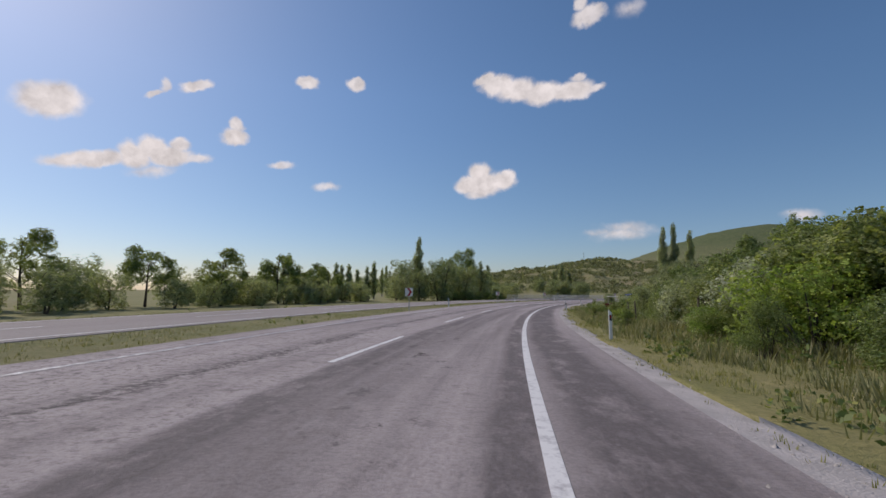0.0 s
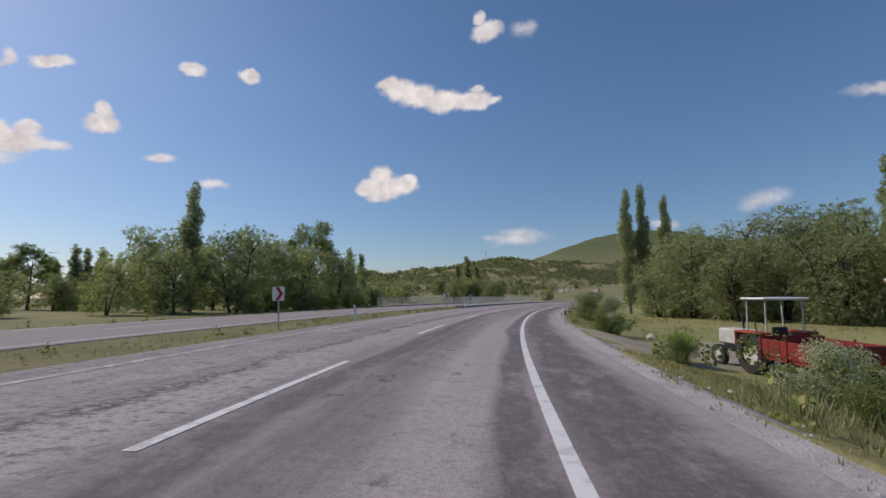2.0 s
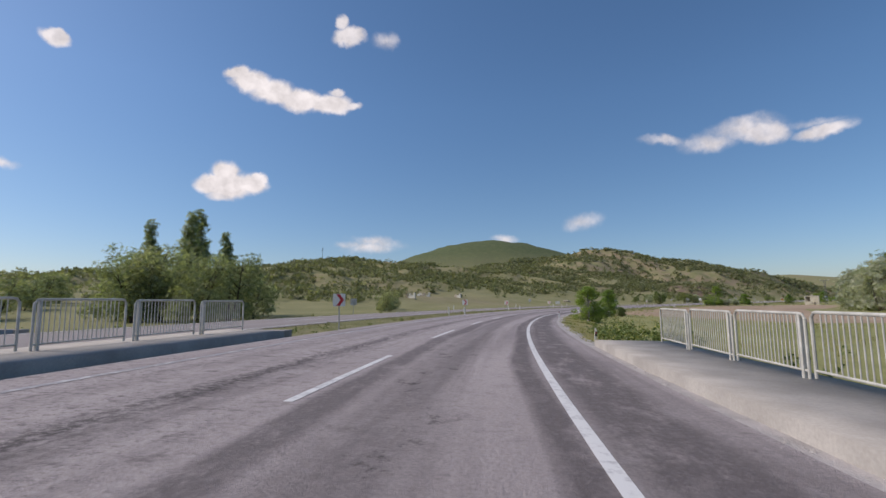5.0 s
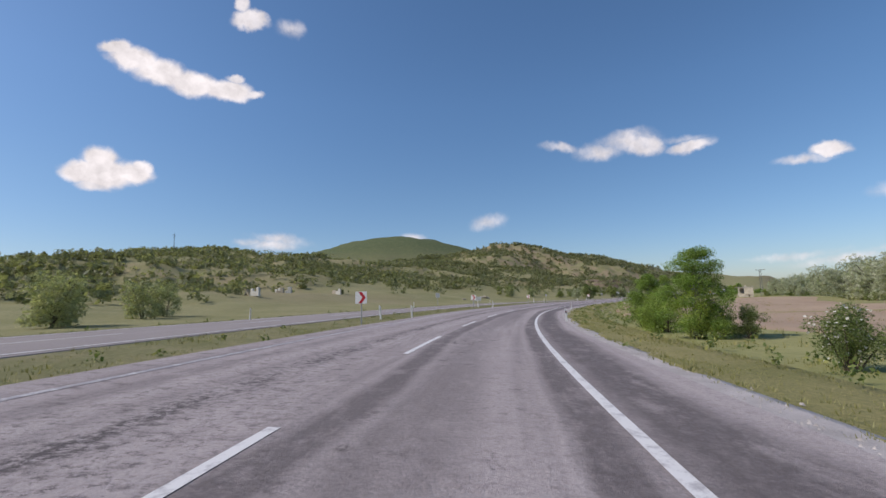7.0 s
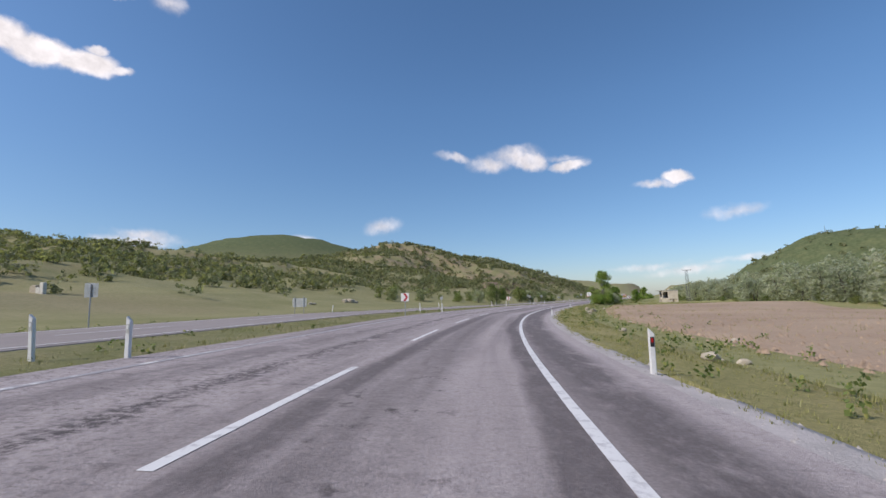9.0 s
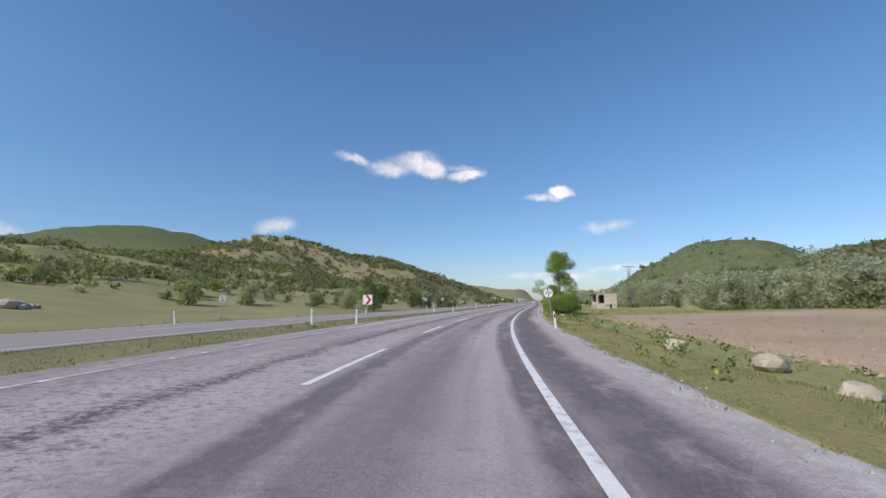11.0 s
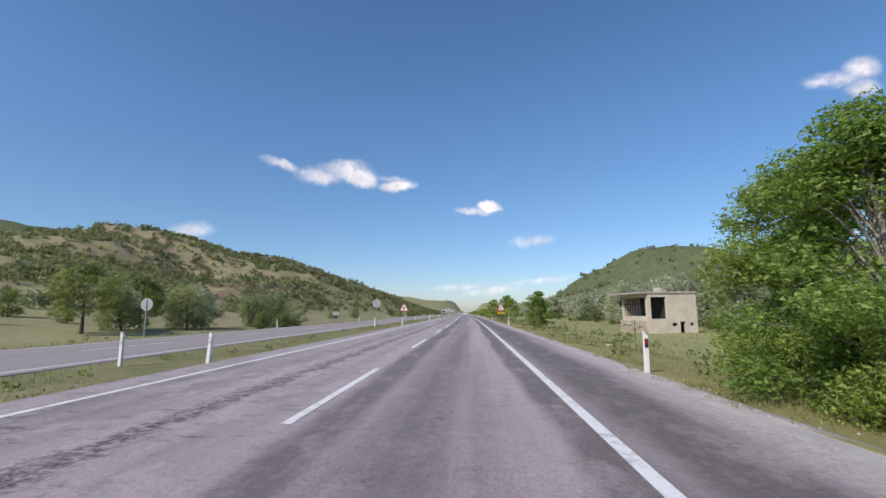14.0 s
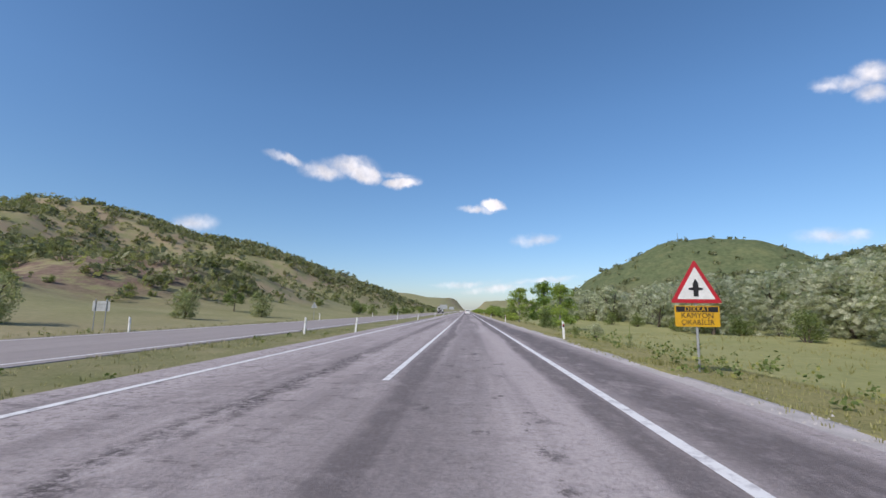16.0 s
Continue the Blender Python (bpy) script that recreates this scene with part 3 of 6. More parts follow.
# ---- ground ----
def spread(a, b, fine, c, d, step):
    """Even steps between a and b, growing steps out to c and d."""
    mid = list(np.arange(a, b + 0.1, fine))
    lo, hi, g = [], [], fine
    x = a
    while x > c:
        g *= step
        x -= g
        lo.append(x)
    x, g = b, fine
    while x < d:
        g *= step
        x += g
        hi.append(x)
    return np.array(lo[::-1] + mid + hi)


GX, GY = spread(-70, 560, 3.0, -4000, 4300, 1.09), spread(-60, 560, 3.0, -3500, 4000, 1.09)
gx, gy = np.meshgrid(GX, GY, indexing="ij")
gz = ground_z(gx, gy)
gi = np.arange(gx.size).reshape(gx.shape)
me = mesh_of("ground", np.stack([gx, gy, gz], -1).reshape(-1, 3), np.stack([gi[:-1, :-1], gi[1:, :-1], gi[1:, 1:], gi[:-1, 1:]], -1).reshape(-1, 4), M_GRASSLAND, True)
lush = me.attributes.new("lush", "FLOAT", "POINT")
_px, _py = gx.ravel(), gy.ravel()
lush.data.foreach_set("value", np.clip(2.2 * np.exp(-((_px - 720) ** 2 + (_py - 120) ** 2) / (2 * 95.0 ** 2)) + 1.4 * np.exp(-((_px - 805) ** 2 + (_py - 1254) ** 2) / (2 * 300.0 ** 2)), 0, 1).astype(np.float32))
rocky = me.attributes.new("rock", "FLOAT", "POINT")
rocky.data.foreach_set("value", np.clip(1.8 * np.exp(-((_px - 348) ** 2 + (_py - 326) ** 2) / (2 * 14.0 ** 2)), 0, 1).astype(np.float32))
_s, _u = stations(_px, _py)
_m = np.clip((_u - 1) / 3, 0, 1) * np.clip((70 - _u) / 20, 0, 1) * np.interp(_s, [20, 45, 110, 135, 200, 225, 320, 345, 520, 640], [.2, .6, .6, 1, 1, .5, .5, 1, 1, .3])
me.attributes.new("meadow", "FLOAT", "POINT").data.foreach_set("value", _m.astype(np.float32))
tagged(new("ground", me), "rolling green meadow and scrubby hills with bare soil", "ground", kind="structure")

# ---- carriageways, verges, markings ----
along = np.concatenate([np.arange(-60, 460, 2.0), np.arange(460, 2200, 12.0)])
flat = lambda S, U: 0 * S
sheet("road", along, [-8.15, -7.2, -5.4, -3.55, -1.8, 0, 1.0, 1.78], flat, M_ASPHALT, "worn grey asphalt carriageway with dark wheel tracks and patches", "road")
opposite = lambda S, U: np.where(U > -11.695, -0.3, -0.055)
sheet("opposite_road", along, [-19.8, -18, -16, -13.6, -11.80, -11.72, -11.70, -11.69], opposite, M_ASPHALT2, "plain grey asphalt of the opposite carriageway", "road")
sheet("median", along, [-11.75, -11.3, -10.6, -9.8, -9.0, -8.4, -8.1], lambda S, U: np.where(U > -8.25, -0.03, -0.11) + 0.04 * np.sin(S * 1.7 + U * 3) * (np.abs(U + 9.9) < 1.4) + 0.035 * (U < -11.2),
      M_VERGE, "dry grassy median between the two carriageways", "verge")
sheet("gravel_edge", along, [1.74, 1.95, 2.25, 2.4, 2.55], lambda S, U: -0.012 - 0.05 * (U - 1.74) + 0.012 * np.sin(S * 2.3 + U * 9) - 0.3 * (U > 2.5), M_GRAVEL, "pale crumbled gravel along the road's edge", "verge")
sheet("verge", along, [2.12, 2.26, 2.4, 2.8, 3.4, 4.2, 5.2, 6.5], lambda S, U: -0.04 - 0.055 * (U - 2.2) - 0.15 * np.clip((U - 4.8), 0, 2) - np.interp(S, [20, 40, 100, 112, 145, 170], [0, .55, .6, .35, .2, 0]) * np.clip((U - 2.4) / 3, 0, 1) + 0.03 * np.sin(S * 0.9 + U * 2) - 0.35 * (U > 6.4) - 0.3 * (U < 2.2),
      M_SWARD, "rough grassy roadside verge", "verge")
sheet("far_verge", along, [-25.0, -23.0, -21.0, -19.7], lambda S, U: -0.05 - 0.12 * np.clip(-19.7 - U, 0, 9), M_VERGE, "grassy verge beyond the opposite carriageway", "verge")


def marking(name, s0, s1, u, width, h, paint=None):
    ss = np.linspace(s0, s1, max(2, int((s1 - s0) / 2) + 1)) if s1 - s0 < 700 else np.concatenate([np.arange(s0, 460, 2.0), np.arange(460, s1, 12.0)])
    L, R = spots(ss, u - width / 2, h), spots(ss, u + width / 2, h)
    V = np.concatenate([L, R])
    n = len(ss)
    i = np.arange(n - 1)
    me = mesh_of(name, V, np.stack([i, i + n, i + n + 1, i + 1], -1), paint or M_PAINT, True)
    return new(name, me)


tagged(marking("edge_line", -60, 1500, 0.0, 0.145, 0.006), "white painted edge line, slightly worn", "road marking", kind="structure")
tagged(marking("edge_line", -60, 296, -7.2, 0.15, 0.006, M_FAINT), "faded edge line almost worn away", "road marking", kind="structure")
tagged(marking("edge_line", 296, 1500, -7.2, 0.15, 0.006), "white painted edge line, slightly worn", "road marking", kind="structure")
tagged(marking("edge_line", -60, 1200, -12.2, 0.15, -0.049), "white painted edge line, slightly worn", "road marking", kind="structure")
tagged(marking("edge_line", -60, 1200, -19.2, 0.15, -0.049), "white painted edge line, slightly worn", "road marking", kind="structure")
tagged(marking("centre_line", 419.5, 1500, -3.45, 0.13, 0.006), "unbroken white lane line, slightly worn", "road marking", kind="structure")


def lane_arrow():
    """Turn arrow on the inner lane: a long shaft and a side head."""
    V, F = [], []
    for outline in ([(401.2, -5.58), (401.2, -5.42), (407.6, -5.42), (407.6, -5.58)], [(402.4, -5.95), (402.0, -6.2), (403.9, -6.35), (404.2, -5.95)], [(403.3, -5.95), (403.6, -5.58), (404.6, -5.58), (404.0, -5.95)]):
        n = len(V)
        V += [tuple(spots(s, u, 0.006)) for s, u in outline]
        F.append([n, n + 1, n + 2, n + 3])
    me = mesh_of("lane_arrow", V, F, M_FAINT)
    tagged(new("lane_arrow", me), "worn white turn arrow painted on the lane", "road marking", kind="structure")


lane_arrow()
DASH_ENDS = np.interp(np.arange(-5, 60), [-5, 0, 3, 6, 12, 16, 20, 23, 29, 33, 36, 60], [-47, 9.6, 45.2, 80.3, 145.3, 189.8, 234.2, 266.2, 333.0, 377.6, 412.2, 690])
for end in DASH_ENDS:
    if end > 415:
        continue
    tagged(marking("lane_dash", end - 5.1, end, -3.45, 0.13, 0.006), "white painted lane dash, worn", "road marking", "lane dashes", "structure")
    if end < 420:
        tagged(marking("lane_dash", end - 5.1, end, -15.9, 0.13, -0.049), "white painted lane dash, worn", "road marking", "opposite lane dashes", "structure")

# ---- plants ----
def tube(points, radii, sides=6):
    """Rings along a path: verts and quads."""
    P, R = np.asarray(points, float), np.asarray(radii, float)
    D = np.gradient(P, axis=0)
    D /= np.linalg.norm(D, axis=1)[:, None] + 1e-9
    ref = np.where(np.abs(D[:, 2:3]) > 0.9, np.array([[1.0, 0, 0]]), np.array([[0, 0, 1.0]]))
    A = np.cross(D, ref)
    A /= np.linalg.norm(A, axis=1)[:, None]
    B = np.cross(D, A)
    ang = np.arange(sides) * 2 * np.pi / sides
    V = P[:, None] + R[:, None, None] * (A[:, None] * np.cos(ang)[None, :, None] + B[:, None] * np.sin(ang)[None, :, None])
    n = len(P)
    i = np.arange(n * sides).reshape(n, sides)
    F = np.stack([i[:-1], np.roll(i[:-1], -1, 1), np.roll(i[1:], -1, 1), i[1:]], -1).reshape(-1, 4)
    return V.reshape(-1, 3), F


def joined(pieces):
    V, F, n = [], [], 0
    for v, f in pieces:
        V.append(v)
        F.append(np.asarray(f) + n)
        n += len(v)
    return np.concatenate(V), np.concatenate(F)


def leaves(rng, centres, radii, n, size, out=0.5):
    """n small pointed leaves (or sprays of leaves) through a set of uneven lobes."""
    centres, radii = np.asarray(centres, float), np.asarray(radii, float)
    w = radii.prod(1) ** 0.75
    k = rng.choice(len(centres), n, p=w / w.sum())
    d = rng.normal(size=(n, 3))
    d /= np.linalg.norm(d, axis=1)[:, None]
    r = rng.uniform(0.18, 1.0, n) ** 0.45 * (1 + 0.12 * rng.normal(size=n))
    c = centres[k] + d * r[:, None] * radii[k]
    nrm = d * out + rng.normal(size=(n, 3)) * 0.6 + np.array([0, 0, 0.35])
    nrm /= np.linalg.norm(nrm, axis=1)[:, None]
    t = np.cross(nrm, rng.normal(size=(n, 3)))
    t /= np.linalg.norm(t, axis=1)[:, None]
    b = np.cross(nrm, t)
    a = size * rng.uniform(0.6, 1.35, n)[:, None]
    V = np.stack([c - t * a, c + b * a * 0.72, c + t * a, c - b * a * 0.72], 1).reshape(-1, 3)
    return V, np.arange(4 * n).reshape(n, 4)


PROTO = {}


def tree_parts(kind, seed):
    """Trunk pieces, lobe centres, radii, leaves, leaf size, bark and leaf materials of one kind of tree, about 10 m (trees) or 3 m (bushes) high."""
    r = np.random.RandomState(seed)
    C, R, T = [], [], []
    if kind == "poplar":
        H = 10.0
        T.append(tube([(0, 0, -0.4), (0.05, 0, 2), (-0.05, 0.05, 5), (0, 0, 9.6)], [0.2, 0.16, 0.1, 0.02]))
        for z in np.linspace(1.4, 9.4, 17):
            f = (1 - abs((z - 4.4) / 6.2) ** 1.7) * 0.92 + 0.12
            a = r.uniform(0, 6.28)
            o = 0.28 * f
            C.append((o * math.cos(a), o * math.sin(a), z))
            q = r.uniform(0.7, 1.2)
            R.append(((0.62 * f + 0.12) * q, (0.62 * f + 0.12) * q, 0.7))
            T.append(tube([(0, 0, z - 0.9), (o * math.cos(a) * 1.5, o * math.sin(a) * 1.5, z + 0.3)], [0.045, 0.012], 4))
        return T, C, R, 5200, 0.11, M_PALE_BARK, M_POPLAR
    if kind in ("willow", "broad", "silver"):
        # several leaning stems from the foot, each with limbs that end in lobes
        stems = {"willow": 4, "broad": 1, "silver": 3}[kind]
        for k in range(stems):
            a = r.uniform(0, 6.28) + k * 6.28 / stems
            lean = {"willow": 0.30, "broad": 0.03, "silver": 0.24}[kind]
            top = {"willow": r.uniform(5.5, 7.5), "broad": 8.0, "silver": r.uniform(5.0, 7.0)}[kind]
            foot = np.array([0.25 * math.cos(a), 0.25 * math.sin(a), -0.4]) * (stems > 1) + np.array([0, 0, -0.4 * (stems == 1)])
            tip = np.array([lean * top * math.cos(a), lean * top * math.sin(a), top])
            mid = foot * 0.5 + tip * 0.5 + r.normal(size=3) * 0.25
            T.append(tube([foot, foot * 0.7 + mid * 0.3, mid, tip], [0.26 if stems == 1 else 0.19, 0.2 if stems == 1 else 0.15, 0.11, 0.03]))
            n = 34 if stems == 1 else 13
            for j in range(n):
                f = r.uniform(0.3, 1.0)
                st = foot * (1 - f) + tip * f
                b = r.uniform(0, 6.28)
                spread_ = (1.0 - abs(f - 0.55) * 1.1) * (3.1 if stems == 1 else 2.0)
                e = st + np.array([spread_ * math.cos(b), spread_ * math.sin(b), r.uniform(0.3, 1.8)])
                if kind == "willow":
                    e[2] -= 0.5
                T.append(tube([st - np.array([0, 0, 0.5]), (st + e) / 2 + np.array([0, 0, 0.1]), e], [0.06, 0.035, 0.01], 4))
                C.append(e)
                q = r.uniform(0.75, 1.35)
                R.append((q, q, q * (0.8 if kind != "willow" else 1.05)))
            if kind != "broad":
                for j in range(3):
                    b = r.uniform(0, 6.28)
                    C.append((1.9 * math.cos(b), 1.9 * math.sin(b), r.uniform(0.5, 1.8)))
                    R.append((1.2, 1.2, 0.9))
        mats = {"willow": (M_BARK, M_WILLOW), "broad": (M_BARK, M_LEAF), "silver": (M_BARK, M_SILVER)}[kind]
        return T, C, R, {"willow": 7200, "broad": 7000, "silver": 6000}[kind], {"willow": 0.125, "broad": 0.135, "silver": 0.125}[kind], mats[0], mats[1]
    if kind == "acacia":
        # open crown in layers on a thin trunk with upright limbs
        T.append(tube([(0, 0, -0.3), (0.05, 0.02, 1.2), (0.0, 0.1, 3.0), (0.1, 0, 6.6)], [0.13, 0.11, 0.08, 0.015]))
        for j in range(54):
            f = r.uniform(0.10, 1.0)
            b = r.uniform(0, 6.28)
            z = 7.0 * f
            rad = (0.25 + 2.0 * math.sin(math.pi * (0.26 + 0.70 * f))) * r.uniform(0.3, 1.0)
            e = np.array([rad * math.cos(b), rad * math.sin(b), z + 0.2])
            T.append(tube([(0, 0, z * 0.7), e * np.array([0.5, 0.5, 0.92]), e], [0.04, 0.022, 0.006], 4))
            C.append(e)
            R.append((r.uniform(0.45, 0.8), r.uniform(0.45, 0.8), r.uniform(0.4, 0.6)))
        return T, C, R, 11500, 0.075, M_PALE_BARK, M_FRESH
    if kind in ("bush", "fresh_bush", "flower_bush", "silver_bush"):
        for j in range(20):
            b, rad = r.uniform(0, 6.28), r.uniform(0.1, 1.15)
            z = r.uniform(0.45, 2.3) * (1.15 - 0.38 * rad)
            e = np.array([rad * math.cos(b), rad * math.sin(b), z])
            T.append(tube([(0.1 * math.cos(b), 0.1 * math.sin(b), -0.2), e * 0.55, e], [0.04, 0.025, 0.006], 4))
            C.append(e)
            q = r.uniform(0.4, 0.7)
            R.append((q, q, q * 0.85))
        mat = {"bush": M_LEAF, "fresh_bush": M_FRESH, "flower_bush": M_LEAF, "silver_bush": M_SILVER}[kind]
        return T, C, R, 6800 if "silver" in kind else 5200, 0.05, M_BARK, mat
    if kind == "orchard":
        T.append(tube([(0, 0, -0.3), (0.06, 0.02, 0.7), (0.1, 0.1, 1.3)], [0.1, 0.085, 0.07]))
        for j in range(14):
            b, rad = r.uniform(0, 6.28), r.uniform(0.3, 1.5)
            e = np.array([rad * math.cos(b), rad * math.sin(b), r.uniform(1.3, 3.1) - 0.25 * rad])
            T.append(tube([(0.1, 0.1, 1.2), e * 0.6 + np.array([0, 0, 0.6]), e], [0.05, 0.03, 0.008], 4))
            C.append(e)
            q = r.uniform(0.4, 0.75)
            R.append((q, q, q * 0.8))
        return T, C, R, 3800, 0.08, M_BARK, M_LEAF


TREE_WORDS = {
    "poplar": ("poplar_tree", "slender columnar poplar tree with grey-green leaves", "tree"),
    "willow": ("willow_tree", "rounded many-stemmed willow tree with dull green leaves", "tree"),
    "broad": ("broadleaf_tree", "tall broad-crowned tree with dark green leaves", "tree"),
    "silver": ("oleaster_tree", "bushy oleaster tree with silvery grey-green leaves", "tree"),
    "acacia": ("acacia_tree", "open-crowned acacia tree with fresh green leaves", "tree"),
    "bush": ("bush", "dense dark green roadside bush in grass", "bush"),
    "fresh_bush": ("bush", "bright fresh green leafy bush beside the road", "bush"),
    "flower_bush": ("flowering_bush", "dark green bush dotted with white blossom", "bush"),
    "silver_bush": ("oleaster_bush", "low silvery grey oleaster bush beside the road", "bush"),
    "orchard": ("fruit_tree", "small crooked orchard fruit tree with green leaves", "tree"),
}


def plant(kind, s, u, height, variant=0, wide=1.0, sink=0.0, ground=None):
    """A tree or bush of that height at a station; repeats share their meshes."""
    full = {"poplar": 10.0, "willow": 8.8, "broad": 10.2, "silver": 8.2, "acacia": 7.6}.get(kind, 3.0)
    p = spots(s, u)
    z = float(ground_z(np.array([p[0]]), np.array([p[1]]))[0]) if ground is None else ground
    k = height / full
    m = pose(p[0], p[1], z - sink, 0, 0, (s * 37 + u * 91) % 360) @ Matrix.Diagonal((k * wide, k * wide, k, 1))
    # plants far from the road are built with fewer, larger sprays
    gap = math.hypot(max(0.0, s - 415), max(0.0, abs(u + 1)))
    thin = 0 if gap < 8.5 else 1 if gap < 26 else 2 if gap < 48 else 3
    big = k > 1.45 or kind == "acacia" and k > 0.95 and thin == 0
    key = (kind, variant, thin, big)
    if key in PROTO:
        k0 = PROTO[key].scale
        return copy_thing(PROTO[key], m @ Matrix.Diagonal((1 / k0[0], 1 / k0[1], 1 / k0[2], 1)))
    name, label, category = TREE_WORDS[kind]
    rng = np.random.RandomState(100 + variant * 7 + len(kind))
    T, C, R, n, size, bark, leaf = tree_parts(kind, 11 + variant * 5 + len(kind) * 3)
    root = tagged(new(name), label, category, group=category + "s beside the road")
    v, f = joined(T if thin < 2 else T[:1] + T[1::3])
    new("trunk", mesh_of("trunk", v, f, bark, True)).parent = root
    n, size = int(n * (2.3, 1.15, 0.46, 0.2)[thin] * (1 if not big else 4.5 if kind == "acacia" else 2.4)), size * (0.92, 1.35, 2.0, 2.9)[thin] * (1 if not big else 0.46 if kind == "acacia" else 0.62)
    v, f = leaves(rng, C, R, n, size)
    new("crown", mesh_of("crown", v, f, leaf)).parent = root
    if kind == "flower_bush":
        v, f = leaves(rng, C, np.asarray(R) * 1.08, 260, 0.06)
        ob = new("blossom", mesh_of("blossom", v, f, M_BLOSSOM))
        ob.parent = root
        ob["label"] = "small white blossoms"
    root.matrix_basis = m
    PROTO[key] = root
    return root


M_BLOSSOM = plain("white_blossom", (0.75, 0.73, 0.66), (0.6, 0.58, 0.5), 8, 0.7, 0, 30, 0)
rnd = random.Random(5)

# left of the road, before the bridge
for s, u, h, v in ((33.0, -38.1, 6.6, 0), (40.0, -36.0, 6.9, 1), (52.6, -39.6, 8.0, 0), (61.5, -38.2, 6.2, 1), (58.8, -40.2, 5.4, 0), (25.0, -40.6, 7.0, 1), (16.0, -41.8, 7.4, 0), (7.0, -41.8, 8.0, 1)):
    plant("broad", s, u, h, v, 1.1)
for s, u, h, v in ((70.0, -39.3, 3.4, 0), (75.5, -43.2, 4.3, 1), (81.4, -38.1, 5.4, 2), (85.6, -35.3, 7.3, 0), (91.0, -33.5, 10.1, 1), (96.5, -37.5, 10.1, 2), (100.6, -32.9, 9.4, 0), (104.8, -38.9, 9.9, 1),
                   (110.1, -34.6, 9.0, 2), (118.4, -38.4, 7.8, 0), (125.0, -41.1, 5.9, 1), (87.9, -42.0, 9.6, 2), (98.2, -44.4, 10.0, 0)):
    plant("willow", s, u, h, v, 1.05)
for i in range(20):
    plant("willow", 5 + i * 3.4 + rnd.uniform(-1, 1), -33.5 - rnd.uniform(0, 3), rnd.uniform(3.0, 4.6) * (1.0 if i < 9 else 0.85), i % 3, 1.35)
for s, u, h, k in ((90.5, -87.5, 8.6, "poplar"), (92.1, -86.4, 10.4, "poplar"), (92.9, -85.6, 13.4, "poplar"), (97.0, -79.5, 10.6, "broad"), (94.9, -80.9, 9.3, "broad"), (100.3, -76.2, 10.9, "poplar"), (101.1, -74.9, 10.5, "poplar"),
                   (102.0, -73.2, 10.8, "poplar"), (103.5, -71.7, 9.5, "poplar"), (105.3, -69.8, 10.5, "poplar"), (106.7, -68.5, 12.0, "poplar"), (99.0, -77.9, 8.3, "poplar")):
    plant(k, s, u, h, int(s) % 2, 1.15)
for i in range(18):
    plant("willow", 40 + i * 2.1 + rnd.uniform(-0.8, 0.8), -38.5 - rnd.uniform(0, 4), rnd.uniform(3.0, 4.4), i % 3, 1.4)
for i in range(16):
    plant("willow", 62 + i * 2.6 + rnd.uniform(-1, 1), -52 - rnd.uniform(0, 15), rnd.uniform(3.6, 5.4), i % 3, 1.3)
plant("poplar", 89.9, -38.3, 14.9, 0)
plant("broad", 113.0, -41.4, 16.3, 0, 0.85)
plant("poplar", 129.1, -46.6, 14.0, 1)
plant("poplar", 131.3, -45.5, 12.9, 0)
plant("poplar", 125.7, -48.3, 11.6, 1)
for i in range(16):
    plant("bush", 92 + i * 2.1 + rnd.uniform(-0.6, 0.6), -30.6 - rnd.uniform(0, 2.2), rnd.uniform(1.6, 2.9), i % 2, 1.35)
for i in range(14):
    plant("willow", 126 + i * 3.0 + rnd.uniform(-1, 1), -47.5 - i * 1.0 - rnd.uniform(0, 8), rnd.uniform(4.0, 6.2), i % 3, 1.25)
for i in range(6):
    plant("poplar", 120 + i * 9 + rnd.uniform(-3, 3), -112 - i * 4 + rnd.uniform(-12, 12), rnd.uniform(9, 15), i % 2)
for i in range(26):
    plant("willow", 40 + i * 7 + rnd.uniform(-3, 3), -76 - i * 0.8 + rnd.uniform(-10, 10), rnd.uniform(5, 8), i % 3, 1.2)
for i in range(8):
    plant("willow", 128 + i * 4.5 + rnd.uniform(-2, 2), -53 - i * 0.6 + rnd.uniform(-5, 5), rnd.uniform(4.5, 7), i % 3, 1.15)
# left, beyond the bridge
for s, u, h in ((156.4, -33.6, 5.8), (158.4, -32.7, 6.5), (156.3, -27.6, 6.3), (161.3, -28.8, 6.5), (166.4, -30.5, 5.8), (170.8, -33.7, 5.5), (159.7, -40.4, 7.6), (158.9, -34.0, 7.3)):
    plant("willow", s, u, h, int(s) % 3, 1.15)
for s, u, h in ((168.4, -41.4, 13.0), (171.7, -43.8, 14.2), (174.4, -42.5, 11.5), (163.6, -41.3, 11.0)):
    plant("poplar", s, u, h, int(s) % 2, 1.25)
# right, before the bridge: orchard, then taller trees
for i, (s, u, h) in enumerate(((12.0, 9.9, 3.7), (16.0, 12.9, 4.5), (23.0, 14.4, 4.8), (25.1, 10.8, 3.8), (29.0, 17.4, 4.8), (30.4, 10.1, 3.4), (33.8, 14.1, 4.0), (38.1, 18.7, 4.3), (44.0, 21.1, 4.1), (47.1, 23.6, 4.5), (18.0, 19.4, 5.4), (25.0, 22.4, 5.6), (33.0, 24.4, 5.8), (8.0, 14.4, 4.9))):
    plant("orchard", s, u, h, i % 3, 1.25)
for i in range(26):
    s = 9 + i * 1.35
    plant(("bush", "silver_bush", "bush", "fresh_bush", "bush")[i % 5], s - 2.5, 6.6 + 0.04 * s + (i * 37 % 11) * 0.55, 1.9 + (i * 53 % 10) * 0.17, i % 2, 1.25)
